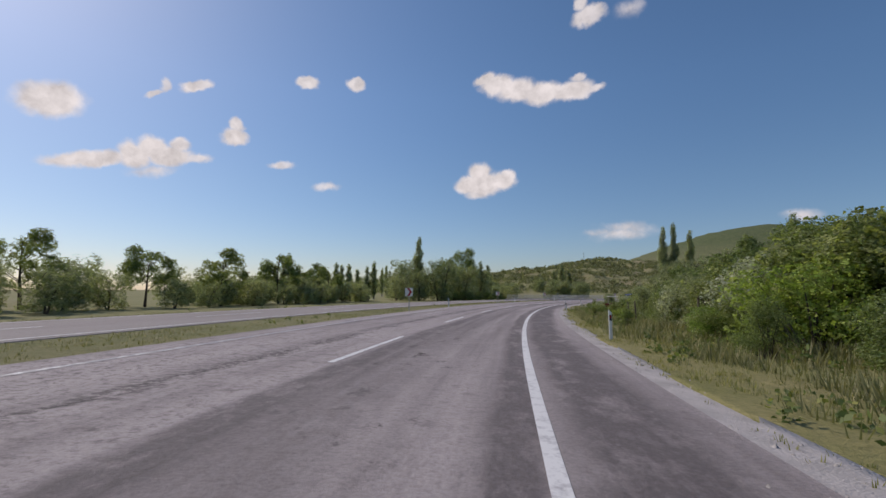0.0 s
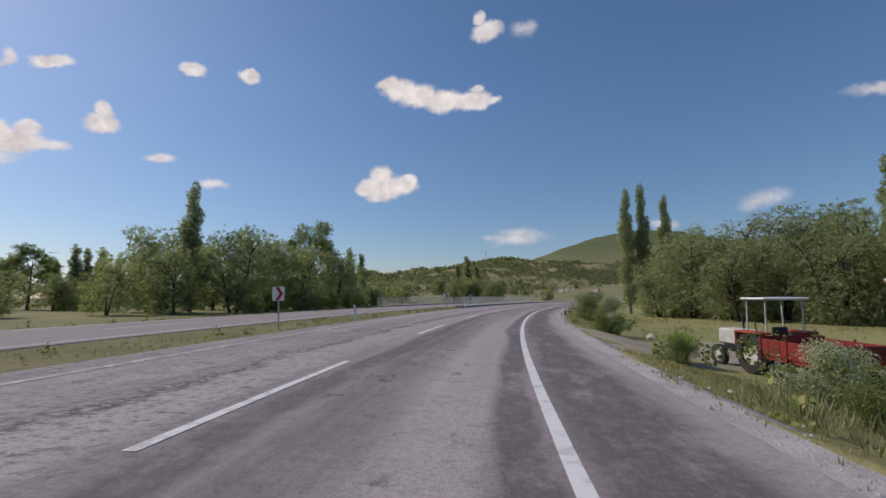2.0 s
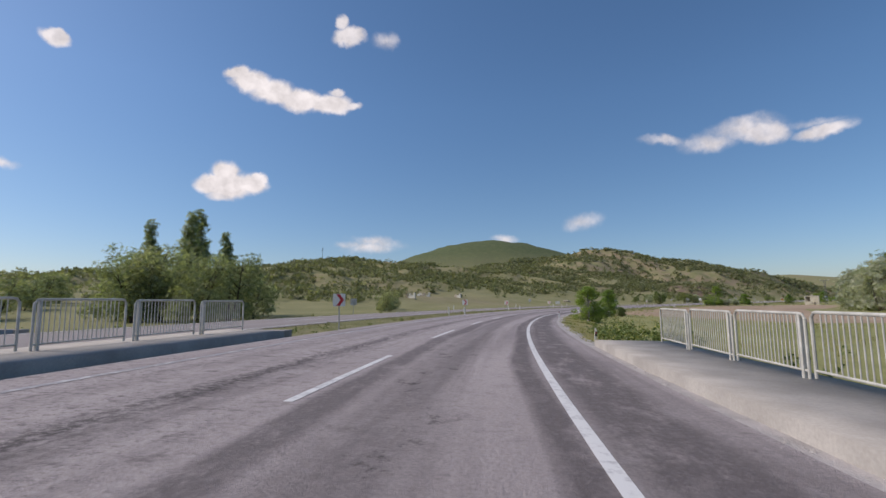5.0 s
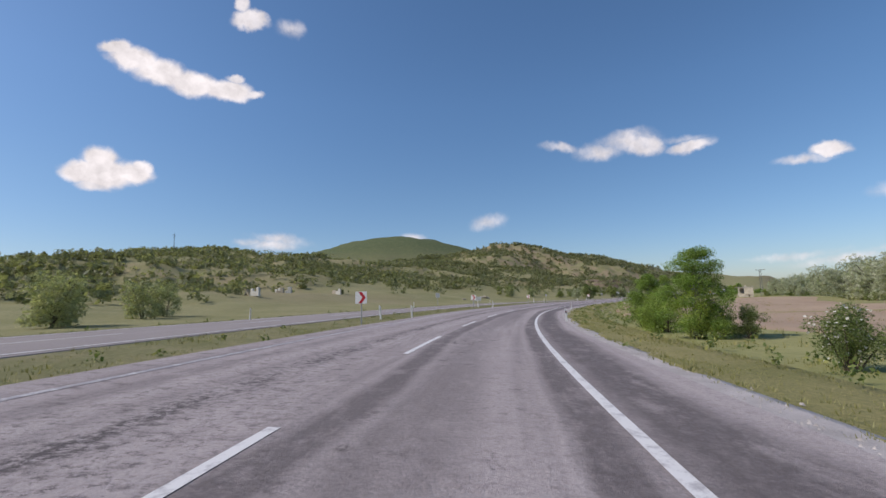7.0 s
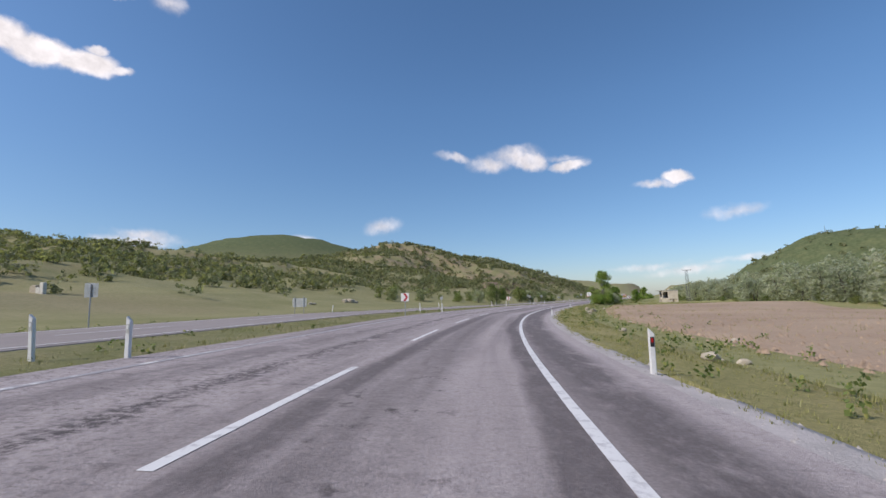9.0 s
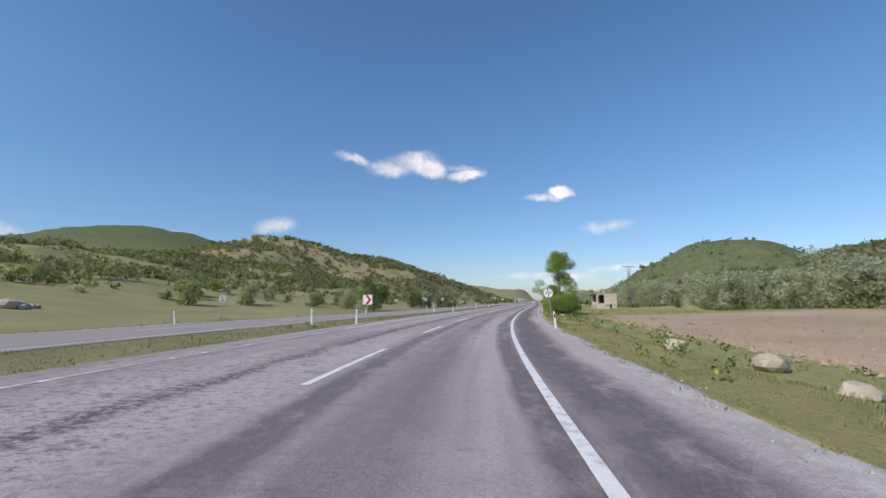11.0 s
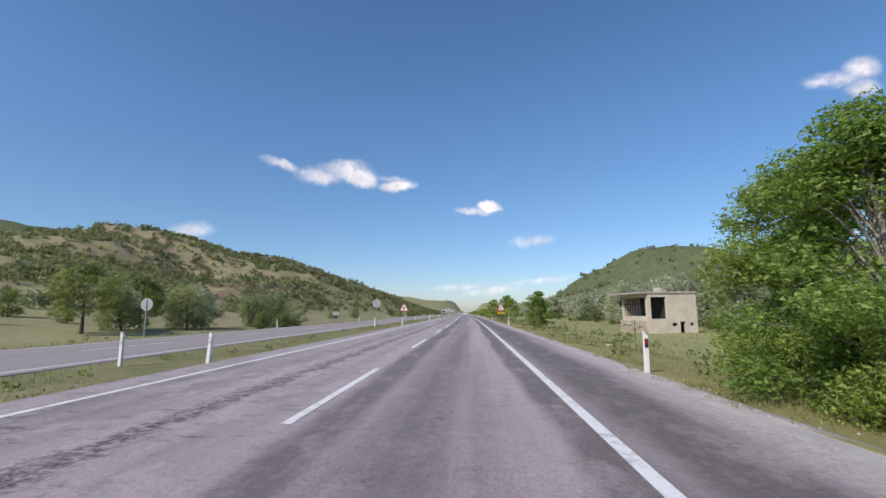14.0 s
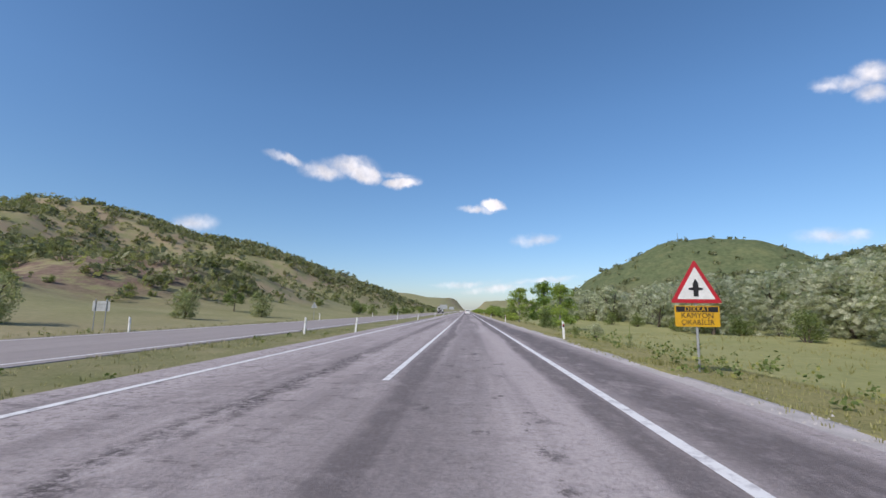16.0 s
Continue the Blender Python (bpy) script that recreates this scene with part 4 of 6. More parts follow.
for s, u, h, k in ((50.2, 7.2, 1.5, "bush"), (51.5, 7.7, 1.9, "bush"), (53.3, 11.1, 1.7, "bush"), (57.2, 13.1, 1.9, "silver_bush"), (59.2, 14.6, 2.1, "bush"), (61.3, 16.6, 2.2, "bush"), (53.8, 14.2, 1.9, "bush"), (62.7, 20.1, 2.7, "bush"), (62.3, 23.2, 3.4, "bush"), (57.1, 18.2, 2.5, "bush")):
    plant(k, s, u, h, int(s) % 2, 1.3)
for i, (s, u, h) in enumerate(((58.0, 36.4, 7.6), (64.0, 40.4, 8.6), (70.0, 38.4, 8.1), (48.0, 34.4, 6.5), (38.0, 36.4, 6.5), (54.0, 44.4, 8.6), (28.0, 38.4, 6.5), (78.0, 42.4, 10.3), (82.5, 36.1, 9.2), (86.6, 30.2, 8.8))):
    plant("willow", s, u, h, i % 3, 1.2)
for i, (s, u, h) in enumerate(((88.8, 22.3, 7.3), (93.5, 16.8, 7.8), (97.7, 21.3, 9.9), (101.1, 14.4, 9.1), (106.1, 18.4, 10.4), (108.7, 13.3, 8.8), (113.3, 19.3, 10.4), (93.0, 27.3, 9.4), (104.6, 26.2, 11.5), (118.4, 23.3, 10.5), (123.2, 20.2, 9.4), (98.7, 16.5, 6.4), (102.3, 11.8, 5.2), (106.3, 14.3, 7.2))):
    plant("willow", s, u, h, i % 3, 1.15)
plant("broad", 80.6, 25.6, 11.6, 1, 0.9)
plant("poplar", 78.9, 30.9, 14.6, 1, 0.8)
plant("poplar", 89.3, 26.4, 12.9, 0)
plant("poplar", 87.4, 25.5, 11.9, 1)
for s, u, h, v in ((130.1, 8.9, 20.9, 0), (131.2, 11.2, 21.4, 1), (133.0, 14.6, 19.2, 0)):
    plant("poplar", s, u, h, v, 0.74)
for s, u, h, k in ((72.0, 3.9, 1.7, "bush"), (73.4, 4.6, 1.5, "silver_bush"), (84.5, 5.2, 1.5, "bush"), (86.8, 4.3, 1.3, "bush"), (88.6, 4.0, 2.5, "willow"), (91, 4.2, 2.5, "willow"), (94, 6.4, 2.6, "silver_bush"), (97, 5.6, 2.8, "bush"),
                   (62.6, 4.4, 1.2, "fresh_bush"), (61.4, 4.0, 1.0, "bush"), (57.6, 5.3, 1.5, "silver_bush"), (56.2, 5.0, 1.2, "bush"), (41.5, 4.8, 1.2, "bush"), (45, 6.6, 1.5, "bush"), (33, 6.1, 1.3, "fresh_bush"), (21.5, 5.0, 1.0, "bush"), (55, 5.7, 1.1, "bush"), (9.5, 6, 1.6, "bush"), (14, 6.3, 1.5, "fresh_bush")):
    plant(k, s, u, h, int(s) % 2, 1.1)
# the rank hedge under the orchard trees
for i in range(30):
    plant(("bush", "willow", "bush", "bush", "willow")[i % 5], 14 + i * 1.3, 6.6 + 0.11 * i + (i * 41 % 7) * 0.35, 1.7 + (i * 29 % 8) * 0.2, i % 2, 1.4)
# right, beyond the bridge
plant("acacia", 169.3, 4.6, 3.5, 0, 1.5)
plant("fresh_bush", 169.9, 4.9, 2.6, 1, 0.9)
plant("acacia", 195.8, 6.9, 4.0, 1, 1.3)
plant("fresh_bush", 195.5, 6.6, 2.9, 1, 0.9)
plant("acacia", 203.8, 6.7, 3.3, 0, 1.3)
plant("fresh_bush", 203.6, 6.4, 2.7, 0, 1.1)
plant("fresh_bush", 199.6, 6.6, 2.7, 1, 1.1)
plant("bush", 195.4, 8.7, 1.5, 1, 1.1)
plant("bush", 197.6, 8.6, 1.6, 0, 0.9)
plant("flower_bush", 186.2, 6.7, 1.7, 0, 1.15)
for s, u, h, k in ((332.4, 4.4, 7.6, "acacia"), (362.6, 4.3, 4.6, "acacia"), (364.4, 4.6, 4.4, "acacia"), (415.6, 7.4, 4.6, "acacia"), (416.8, 8.0, 3.8, "acacia"), (466, 9, 5.4, "acacia"), (479, 5.6, 5.2, "acacia"), (480.5, 9.5, 6.6, "acacia")):
    plant(k, s, u, h, int(s) % 2, 1.2 if h > 6.8 else 1.45)
for s, u, h, k in ((324.6, 3.7, 2.7, "fresh_bush"), (326.6, 4.2, 2.8, "fresh_bush"), (328.8, 4.4, 2.2, "bush"), (331.0, 3.5, 1.5, "bush"), (333.0, 4.8, 3.4, "fresh_bush"), (337.6, 4.5, 2.5, "silver_bush"), (339.4, 4.9, 2.5, "silver_bush"),
                   (338.6, 6.2, 2.6, "silver_bush"), (348.0, 5.2, 2.8, "silver_bush"), (349.2, 5.6, 2.4, "silver_bush"), (361.6, 3.9, 2.0, "fresh_bush"), (363.2, 4.4, 3.1, "fresh_bush"), (364.8, 5.0, 2.8, "fresh_bush"), (414.2, 6.6, 1.5, "bush"), (371, 9.5, 1.1, "bush"), (374, 9, 1.0, "bush"),
                   (459, 6, 2.2, "bush"), (488, 5.6, 3, "bush"), (500, 6, 3.4, "bush"), (520, 6, 3.4, "fresh_bush"), (545, 6, 3.6, "bush"), (446, 7.5, 1.2, "silver_bush"), (442, 5, 0.9, "bush")):
    plant(k, s, u, h, int(s) % 2, 1.15)
# the grey belt of oleasters along the stream to the right
for i in range(92):
    s = 236 + i * 3.7 + rnd.uniform(-1.6, 1.6)
    near = np.interp(s, [240, 290, 330, 370, 400, 425, 600], [48, 49.3, 46.7, 38, 34, 26.5, 22.5])
    tall = np.interp(s, [240, 330, 380, 430, 600], [1.7, 1.5, 1.32, 1.36, 1.18])
    plant("silver", s, near + rnd.uniform(0, 8), tall * rnd.uniform(4.4, 6.0), i % 3, 1.25)
    if i % 2:
        plant("silver", s + 2, near + rnd.uniform(8, 20), tall * rnd.uniform(5.5, 7.0), (i + 1) % 3, 1.2)
    if i % 3 == 0:
        plant("bush", s + 1, near - rnd.uniform(0.5, 2.5), rnd.uniform(1.6, 2.8), i % 2, 1.2)
for i in range(22):
    plant("willow", 195 + i * 3.2 + rnd.uniform(-2, 2), 66 - i * 0.6 + rnd.uniform(-4, 8), rnd.uniform(9.5, 13), i % 3, 1.2)
# left, along the straight
for s, u, h, k in ((357.2, -28.6, 6.4, "broad"), (358.6, -30.0, 6.0, "willow"), (364, -37, 4.2, "silver"), (368, -39, 4.6, "willow"), (389, -30.6, 5.7, "broad"), (394, -31.2, 4.8, "willow"), (397, -32, 5.0, "broad"), (400.5, -29.6, 4.8, "willow"),
                   (403, -30.5, 4.6, "silver"), (415.5, -28, 4.6, "willow"), (418, -29, 4.4, "broad"), (411, -27.5, 4.4, "willow"), (388, -42, 3.4, "willow"), (382, -47, 3.6, "willow"), (431, -32, 3.6, "willow"), (439, -33, 3.4, "willow"),
                   (458, -32, 3.2, "willow"), (474, -31, 3.4, "willow"), (352, -52, 4, "willow"), (342, -56, 4.4, "willow"), (480, -38, 3.6, "broad")):
    plant(k, s, u, h, int(s) % 2, 1.25)
for s, u, h, k in ((404, -23.4, 2.2, "bush"), (408, -23, 2.6, "bush"), (413, -23.2, 2.4, "silver_bush"), (200, -33.3, 4.2, "willow"), (202, -35, 3.6, "willow"), (213, -41, 4.2, "willow"), (217, -43, 4, "willow")):
    plant(k, s, u, h, int(s) % 2, 1.2)
for i in range(46):
    plant("bush", 346 + i * 4 + rnd.uniform(-3, 3), -38 - rnd.uniform(0, 30), rnd.uniform(1.2, 3.2), i % 2, 1.35)
for i in range(24):
    plant("bush", 520 + i * 14 + rnd.uniform(-5, 5), -26 - rnd.uniform(0, 12), rnd.uniform(2, 4), i % 2, 1.3)
    plant("fresh_bush", 545 + i * 16 + rnd.uniform(-5, 5), 5 + rnd.uniform(0, 8), rnd.uniform(2.5, 4.5), i % 2, 1.2)


def scatter_scrub():
    """Low oaks and thorn scrub over the hills, one mass."""
    r = np.random.RandomState(9)
    n = 240000
    x, y = r.uniform(-150, 1250, n), r.uniform(-250, 950, n)
    s, u = stations(x, y)
    z0 = ground_z(x, y)
    rise = z0 - level(s)
    dense = np.clip(0.62 + 0.5 * wave(x, y, 85, 21) + 0.3 * wave(x, y, 27, 22), 0.08, 1)
    hill_p3 = np.hypot(x - 705, y - 135) < 105
    off = np.abs(u + 9)
    keep = (rise > 1.6) & ~(hill_p3 & (r.uniform(size=n) < 0.9)) & (off > 34)
    keep &= ~((s > 235) & (s < 335) & (u > -80) & (u < 0) & (r.uniform(size=n) < 0.88))
    keep &= r.uniform(size=n) < np.clip(0.10 + rise / 13, 0, 1) * dense * np.interp(np.hypot(x - 200, y - 200), [0, 350, 700], [0.72, 0.78, 0.6])
    x, y, z0 = x[keep], y[keep], z0[keep]
    d = np.hypot(x - 230, y - 210)
    big = r.uniform(0.9, 2.2, len(x)) * np.interp(d, [0, 300, 800], [1.15, 1.15, 1.5])
    V = []
    for k in range(len(x)):
        m, leaf = (24, 0.33) if d[k] < 260 else (11, 0.5) if d[k] < 420 else (5, 0.8)
        c = np.array([[x[k] + r.normal() * 0.55 * big[k], y[k] + r.normal() * 0.55 * big[k], z0[k] + (0.35 + 0.35 * j) * big[k]] for j in range(3)])
        v, _ = leaves(r, c, np.array([[0.85, 0.85, 0.5], [0.75, 0.75, 0.5], [0.5, 0.5, 0.4]]) * big[k], m, leaf * big[k], 0.8)
        V.append(v)
    V = np.concatenate(V)
    ob = new("hillside_scrub", mesh_of("hillside_scrub", V, np.arange(len(V)).reshape(-1, 4), M_SCRUB))
    tagged(ob, "scattered dark green thorn scrub and low oaks on hillsides", "scrub", kind="stuff")
    return len(x)


scatter_scrub()


def blades(name, label, s0, s1, u0, u1, per, low, high, seed, lift, material=None):
    """Tufts of grass over a strip; lift gives the height of the soil."""
    r = np.random.RandomState(seed)
    n = int((s1 - s0) * abs(u1 - u0) * per)
    s, u = r.uniform(s0, s1, n), r.uniform(u0, u1, n)
    patch = 0.5 + 0.5 * wave(s, u * 3, 9, seed + 1)
    keep = (r.uniform(size=n) < 0.35 + 0.65 * patch) & ~((s > 101) & (s < 139.5) & (u > -21.5) & (u < 4.6)) & ~((s > 61) & (s < 72) & (u > 1.5) & (u < 8))
    s, u, patch = s[keep], u[keep], patch[keep]
    n = len(s)
    P = spots(s, u)
    if lift is None:
        P[:, 2] = ground_z(P[:, 0], P[:, 1]) - 0.02
    else:
        P[:, 2] += lift(s, u)
    h = r.uniform(low, high, n) * (0.6 + 0.7 * patch)
    V = []
    for k in range(5):
        a = r.uniform(0, 6.28, n)
        o = np.stack([np.cos(a), np.sin(a), 0 * a], -1)
        side = np.stack([-np.sin(a), np.cos(a), 0 * a], -1)
        w = (0.006 + 0.028 * h)[:, None]
        base = P + o * r.uniform(0, 0.09, n)[:, None]
        tip = base + o * (h * r.uniform(0.15, 0.6, n))[:, None] + np.array([0, 0, 1.0]) * (h * r.uniform(0.7, 1.0, n))[:, None]
        V.append(np.stack([base - side * w, base + side * w, tip], 1))
    V = np.concatenate(V).reshape(-1, 3)
    ob = new(name, mesh_of(name, V, np.arange(len(V)).reshape(-1, 3), material or M_BLADE))
    return tagged(ob, label, "grass", kind="stuff")


verge_lift = lambda S, U: -0.05 - 0.055 * (U - 2.2) - 0.15 * np.clip((U - 4.8), 0, 2) - np.interp(S, [20, 40, 100, 112, 145, 170], [0, .55, .6, .35, .2, 0]) * np.clip((U - 2.4) / 3, 0, 1)
blades("verge_grass", "uneven tufts of roadside grass, partly dry", -2, 440, 2.05, 5.0, 30, 0.03, 0.115, 31, verge_lift)
blades("verge_grass", "tall rough grass on the roadside slope", -2, 440, 4.2, 8.0, 15, 0.045, 0.14, 32, None)
blades("verge_grass", "tall dark seeding grass below the orchard hedge", 0, 60, 3.0, 8.5, 26, 0.2, 0.5, 37, None, M_DRYBLADE)
blades("median_grass", "dry straggling grass on the median", -2, 440, -11.5, -8.3, 12, 0.03, 0.11, 33, lambda S, U: -0.06 + 0 * S, M_DRYBLADE)
blades("far_verge_grass", "straggling grass beyond the opposite carriageway", 0, 480, -26, -19.9, 3, 0.1, 0.3, 34, None, M_DRYBLADE)
blades("meadow_grass", "green meadow grass in loose tufts", 0, 460, 7, 30, 2.0, 0.1, 0.3, 35, None)
blades("far_grass", "thin grass along the further road", 440, 800, 2.3, 8, 1.2, 0.2, 0.5, 36, None)


def weeds():
    """Leafy weeds and thistles along the verges, one mass."""
    r = np.random.RandomState(77)
    V = []
    for k in range(1050):
        s = r.uniform(0, 440)
        u = r.choice([r.uniform(2.6, 6.5), r.uniform(3, 12), r.uniform(-11.2, -8.6), r.uniform(-27, -20.3)], p=[0.45, 0.2, 0.15, 0.2])
        if 101 < s < 140 and -21.5 < u < 4.6 or 61 < s < 72 and 1 < u < 9:
            continue
        if k >= 900:
            # tall thistles just past the bridge, and a rank patch before it
            s, u = (r.uniform(140.5, 149), r.uniform(3.0, 6.0)) if k < 980 else (r.uniform(40, 62), r.uniform(3.6, 10))
        p = spots(s, u)
        z = float(ground_z(np.array([p[0]]), np.array([p[1]]))[0]) if u > 6 or u < -19 else p[2] - 0.08
        h = r.uniform(0.12, 0.42) * (0.5 if -12 < u < -8 else 1.6 if k >= 900 else 1)
        c = np.array([[p[0] + r.normal() * 0.1, p[1] + r.normal() * 0.1, z + h * f] for f in (0.25, 0.55, 0.85)])
        v, _ = leaves(r, c, np.array([[0.26, 0.26, 0.2], [0.2, 0.2, 0.2], [0.1, 0.1, 0.16]]) * (0.5 + h), 30, 0.035 + 0.05 * h, 0.3)
        V.append(v)
    V = np.concatenate(V)
    tagged(new("roadside_weeds", mesh_of("roadside_weeds", V, np.arange(len(V)).reshape(-1, 4), M_WEED)), "leafy weeds and thistles along the verges", "weeds", kind="stuff")


weeds()

# ---- ploughed field and dirt yard ----
def patch_of_ground(name, s_list, u_of_s, u_cols, lift, material, label, category):
    S = np.repeat(np.asarray(s_list, float)[:, None], len(u_cols), 1)
    U = np.array([[u_of_s(s) + c for c in u_cols] for s in s_list])
    P = spots(S, U)
    P[..., 2] = np.maximum(ground_z(P[..., 0], P[..., 1]), np.where(U < 6.5, P[..., 2] + verge_lift(S, U), -99)) + lift
    P[:, 0, 2] -= 0.3
    P[:, -1, 2] -= 0.3
    P[0, :, 2] -= 0.3
    P[-1, :, 2] -= 0.3
    n, m = S.shape
    i = np.arange(n * m).reshape(n, m)
    me = mesh_of(name, P.reshape(-1, 3), np.stack([i[:-1, :-1], i[:-1, 1:], i[1:, 1:], i[1:, :-1]], -1).reshape(-1, 4), material, True)
    if me.polygons[0].normal.z < 0:
        me.flip_normals()
    return tagged(new(name, me), label, category, kind="structure")


patch_of_ground("ploughed_field", np.arange(175, 336, 3.0), lambda s: float(np.interp(s, [176, 195, 215, 300, 335], [23.6, 12.6, 7.2, 7.3, 9.2])), np.concatenate([np.arange(0, 20, 1.5), np.arange(20, 36, 3.5)]), 0.10, M_SOIL,
                "bare brown ploughed field of dry soil", "field")
patch_of_ground("field_margin", np.arange(230.2, 237, 0.8), lambda s: 6.6, np.arange(0, 34, 1.7), 0.15, M_SWARD, "green grass strip left across the ploughed field", "field margin")
patch_of_ground("dirt_yard", np.arange(61.5, 72.6, 1.0), lambda s: 1.9 + 0.5 * math.sin(s * 1.7), np.arange(0, 13, 1.0), 0.05, M_YARD, "trodden sandy earth track leading off the road", "track")


def clods():
    r = np.random.RandomState(15)
    n = 5200
    s, u = r.uniform(205, 330, n), 7.4 + r.exponential(9, n)
    P = spots(s, u)
    P[:, 2] = ground_z(P[:, 0], P[:, 1]) + 0.1
    h = r.uniform(0.03, 0.12, n)[:, None, None]
    base = np.array([[1, 0, -0.4], [-0.5, 0.87, -0.4], [-0.5, -0.87, -0.4], [0, 0, 0.8]])
    V = P[:, None] + base[None] * h * r.uniform(0.6, 1.5, (n, 4, 3))
    k = np.arange(n)[:, None, None] * 4
    F = (k + np.array([[0, 1, 3], [1, 2, 3], [2, 0, 3]])[None]).reshape(-1, 3)
    tagged(new("soil_clods", mesh_of("soil_clods", V.reshape(-1, 3), F, M_SOIL)), "dry clods of soil on the ploughed field", "soil", kind="stuff")


clods()


def mullein(s, u, tall, k):
    """A tall flower stalk over a rosette of leaves."""
    r = np.random.RandomState(k)
    p = spots(s, u)
    z = p[2] + float(verge_lift(np.array(s), np.array(u))) if u < 6 else float(ground_z(np.array([p[0]]), np.array([p[1]]))[0])
    ob = tagged(new("mullein"), "tall dry mullein stalk with pale leaves in grass", "wild plant", "mulleins in the verge")
    ob.matrix_basis = pose(p[0], p[1], z, 0, 0, k * 70)
    v, f = tube([(0, 0, -0.05), (0.02, 0.01, tall * 0.5), (0.05, 0.0, tall)], [0.02, 0.016, 0.008], 5)
    new("stalk", mesh_of("stalk", v, f, M_WEED, True)).parent = ob
    v, f = leaves(r, [(0, 0, 0.12), (0, 0, tall * 0.35), (0.03, 0, tall * 0.75)], [(0.22, 0.22, 0.12), (0.12, 0.12, 0.2), (0.05, 0.05, tall * 0.25)], 90, 0.036, 0.3)
    new("leaves", mesh_of("leaves", v, f, M_MULLEIN)).parent = ob


M_MULLEIN = foliage("mullein_leaves", (0.2, 0.22, 0.1), (0.36, 0.37, 0.2), (0.55, 0.5, 0.25), 0.25)
for k, (s, u, h) in enumerate(((374.6, 3.4, 0.9), (376.2, 3.2, 0.8), (377.6, 3.0, 1.0), (379.4, 3.3, 0.7), (383.2, 3.9, 0.9), (372.6, 4.4, 1.1), (171, 4.0, 0.6), (361, 3.4, 0.7), (395, 4.2, 0.8), (418, 3.8, 0.8), (430, 4.4, 0.9), (173.5, 4.8, 0.7))):
    mullein(s, u, h, k)


def pebbles():
    """Loose chippings along the crumbled edge of the asphalt."""
    r = np.random.RandomState(19)
    n = 9000
    s, u = r.uniform(0, 440, n), 2.02 + 0.28 * r.normal(size=n)
    P = spots(s, u)
    P[:, 2] += -0.012 - 0.05 * np.clip(u - 1.74, 0, 1)
    h = (r.uniform(0.008, 0.035, n) * (1 + (r.uniform(size=n) < 0.03)))[:, None, None]
    base = np.array([[1, 0, -0.3], [-0.5, 0.87, -0.3], [-0.5, -0.87, -0.3], [0, 0, 0.75]])
    V = P[:, None] + base[None] * h * r.uniform(0.6, 1.5, (n, 4, 3))
    k = np.arange(n)[:, None, None] * 4
    F = (k + np.array([[0, 1, 3], [1, 2, 3], [2, 0, 3]])[None]).reshape(-1, 3)
    tagged(new("roadside_chippings", mesh_of("roadside_chippings", V.reshape(-1, 3), F, M_CHIPPING)), "pale loose stone chippings along the asphalt edge", "gravel", kind="stuff")


M_CHIPPING = plain("stone_chippings", (0.58, 0.53, 0.5), (0.34, 0.31, 0.29), 6.0, 0.95, 0, 40, 0.3, 0.01)
pebbles()

# ---- things: helpers ----
def bm_box(*boxes, bevel=0.0):
    """Boxes given as (x0, x1, y0, y1, z0, z1) in one mesh."""
    bm = bmesh.new()
    for x0, x1, y0, y1, z0, z1 in boxes:
        v = [bm.verts.new(p) for p in ((x0, y0, z0), (x1, y0, z0), (x1, y1, z0), (x0, y1, z0), (x0, y0, z1), (x1, y0, z1), (x1, y1, z1), (x0, y1, z1))]
        for f in ((0, 3, 2, 1), (4, 5, 6, 7), (0, 1, 5, 4), (1, 2, 6, 5), (2, 3, 7, 6), (3, 0, 4, 7)):
            bm.faces.new([v[i] for i in f])
    if bevel:
        bmesh.ops.bevel(bm, geom=bm.edges[:], offset=bevel, segments=1, affect="EDGES")
    return bm


def bm_prism(points, y0, y1, bevel=0.0):
    """A flat outline in x and z, drawn out from y0 to y1."""
    bm = bmesh.new()
    a, b = [bm.verts.new((x, y0, z)) for x, z in points], [bm.verts.new((x, y1, z)) for x, z in points]
    bm.faces.new(a)
    bm.faces.new(b[::-1])
    n = len(points)
    for i in range(n):
        bm.faces.new((a[i], b[i], b[(i + 1) % n], a[(i + 1) % n]))
    bmesh.ops.recalc_face_normals(bm, faces=bm.faces[:])
    if bevel:
        bmesh.ops.bevel(bm, geom=bm.edges[:], offset=bevel, segments=2, affect="EDGES")
    return bm


def bm_tubes(*tubes, sides=8):
    """Tubes given as (points, radii)."""
    bm = bmesh.new()
    for pts, rad in tubes:
        v, f = tube(pts, rad if hasattr(rad, "__len__") else [rad] * len(pts), sides)
        vs = [bm.verts.new(p) for p in v]
        for q in f:
            bm.faces.new([vs[i] for i in q])
        bm.faces.new(vs[:sides][::-1])
        bm.faces.new(vs[-sides:])
    bmesh.ops.recalc_face_normals(bm, faces=bm.faces[:])
    return bm


def disc(radius, n=40, cx=0.0, cz=0.0):
    return [(cx + radius * math.cos(i * 2 * math.pi / n), cz + radius * math.sin(i * 2 * math.pi / n)) for i in range(n)]


def rounded(points, r, n=5):
    """An outline with its corners rounded."""
    out, k = [], len(points)
    for i in range(k):
        p, a, b = Vector(points[i]), Vector(points[i - 1]), Vector(points[(i + 1) % k])
        p0, p1 = p + (a - p).normalized() * r, p + (b - p).normalized() * r
        for j in range(n + 1):
            t = j / n
            out.append(tuple(p0 * (1 - t) ** 2 + p * 2 * t * (1 - t) + p1 * t * t))
    return out


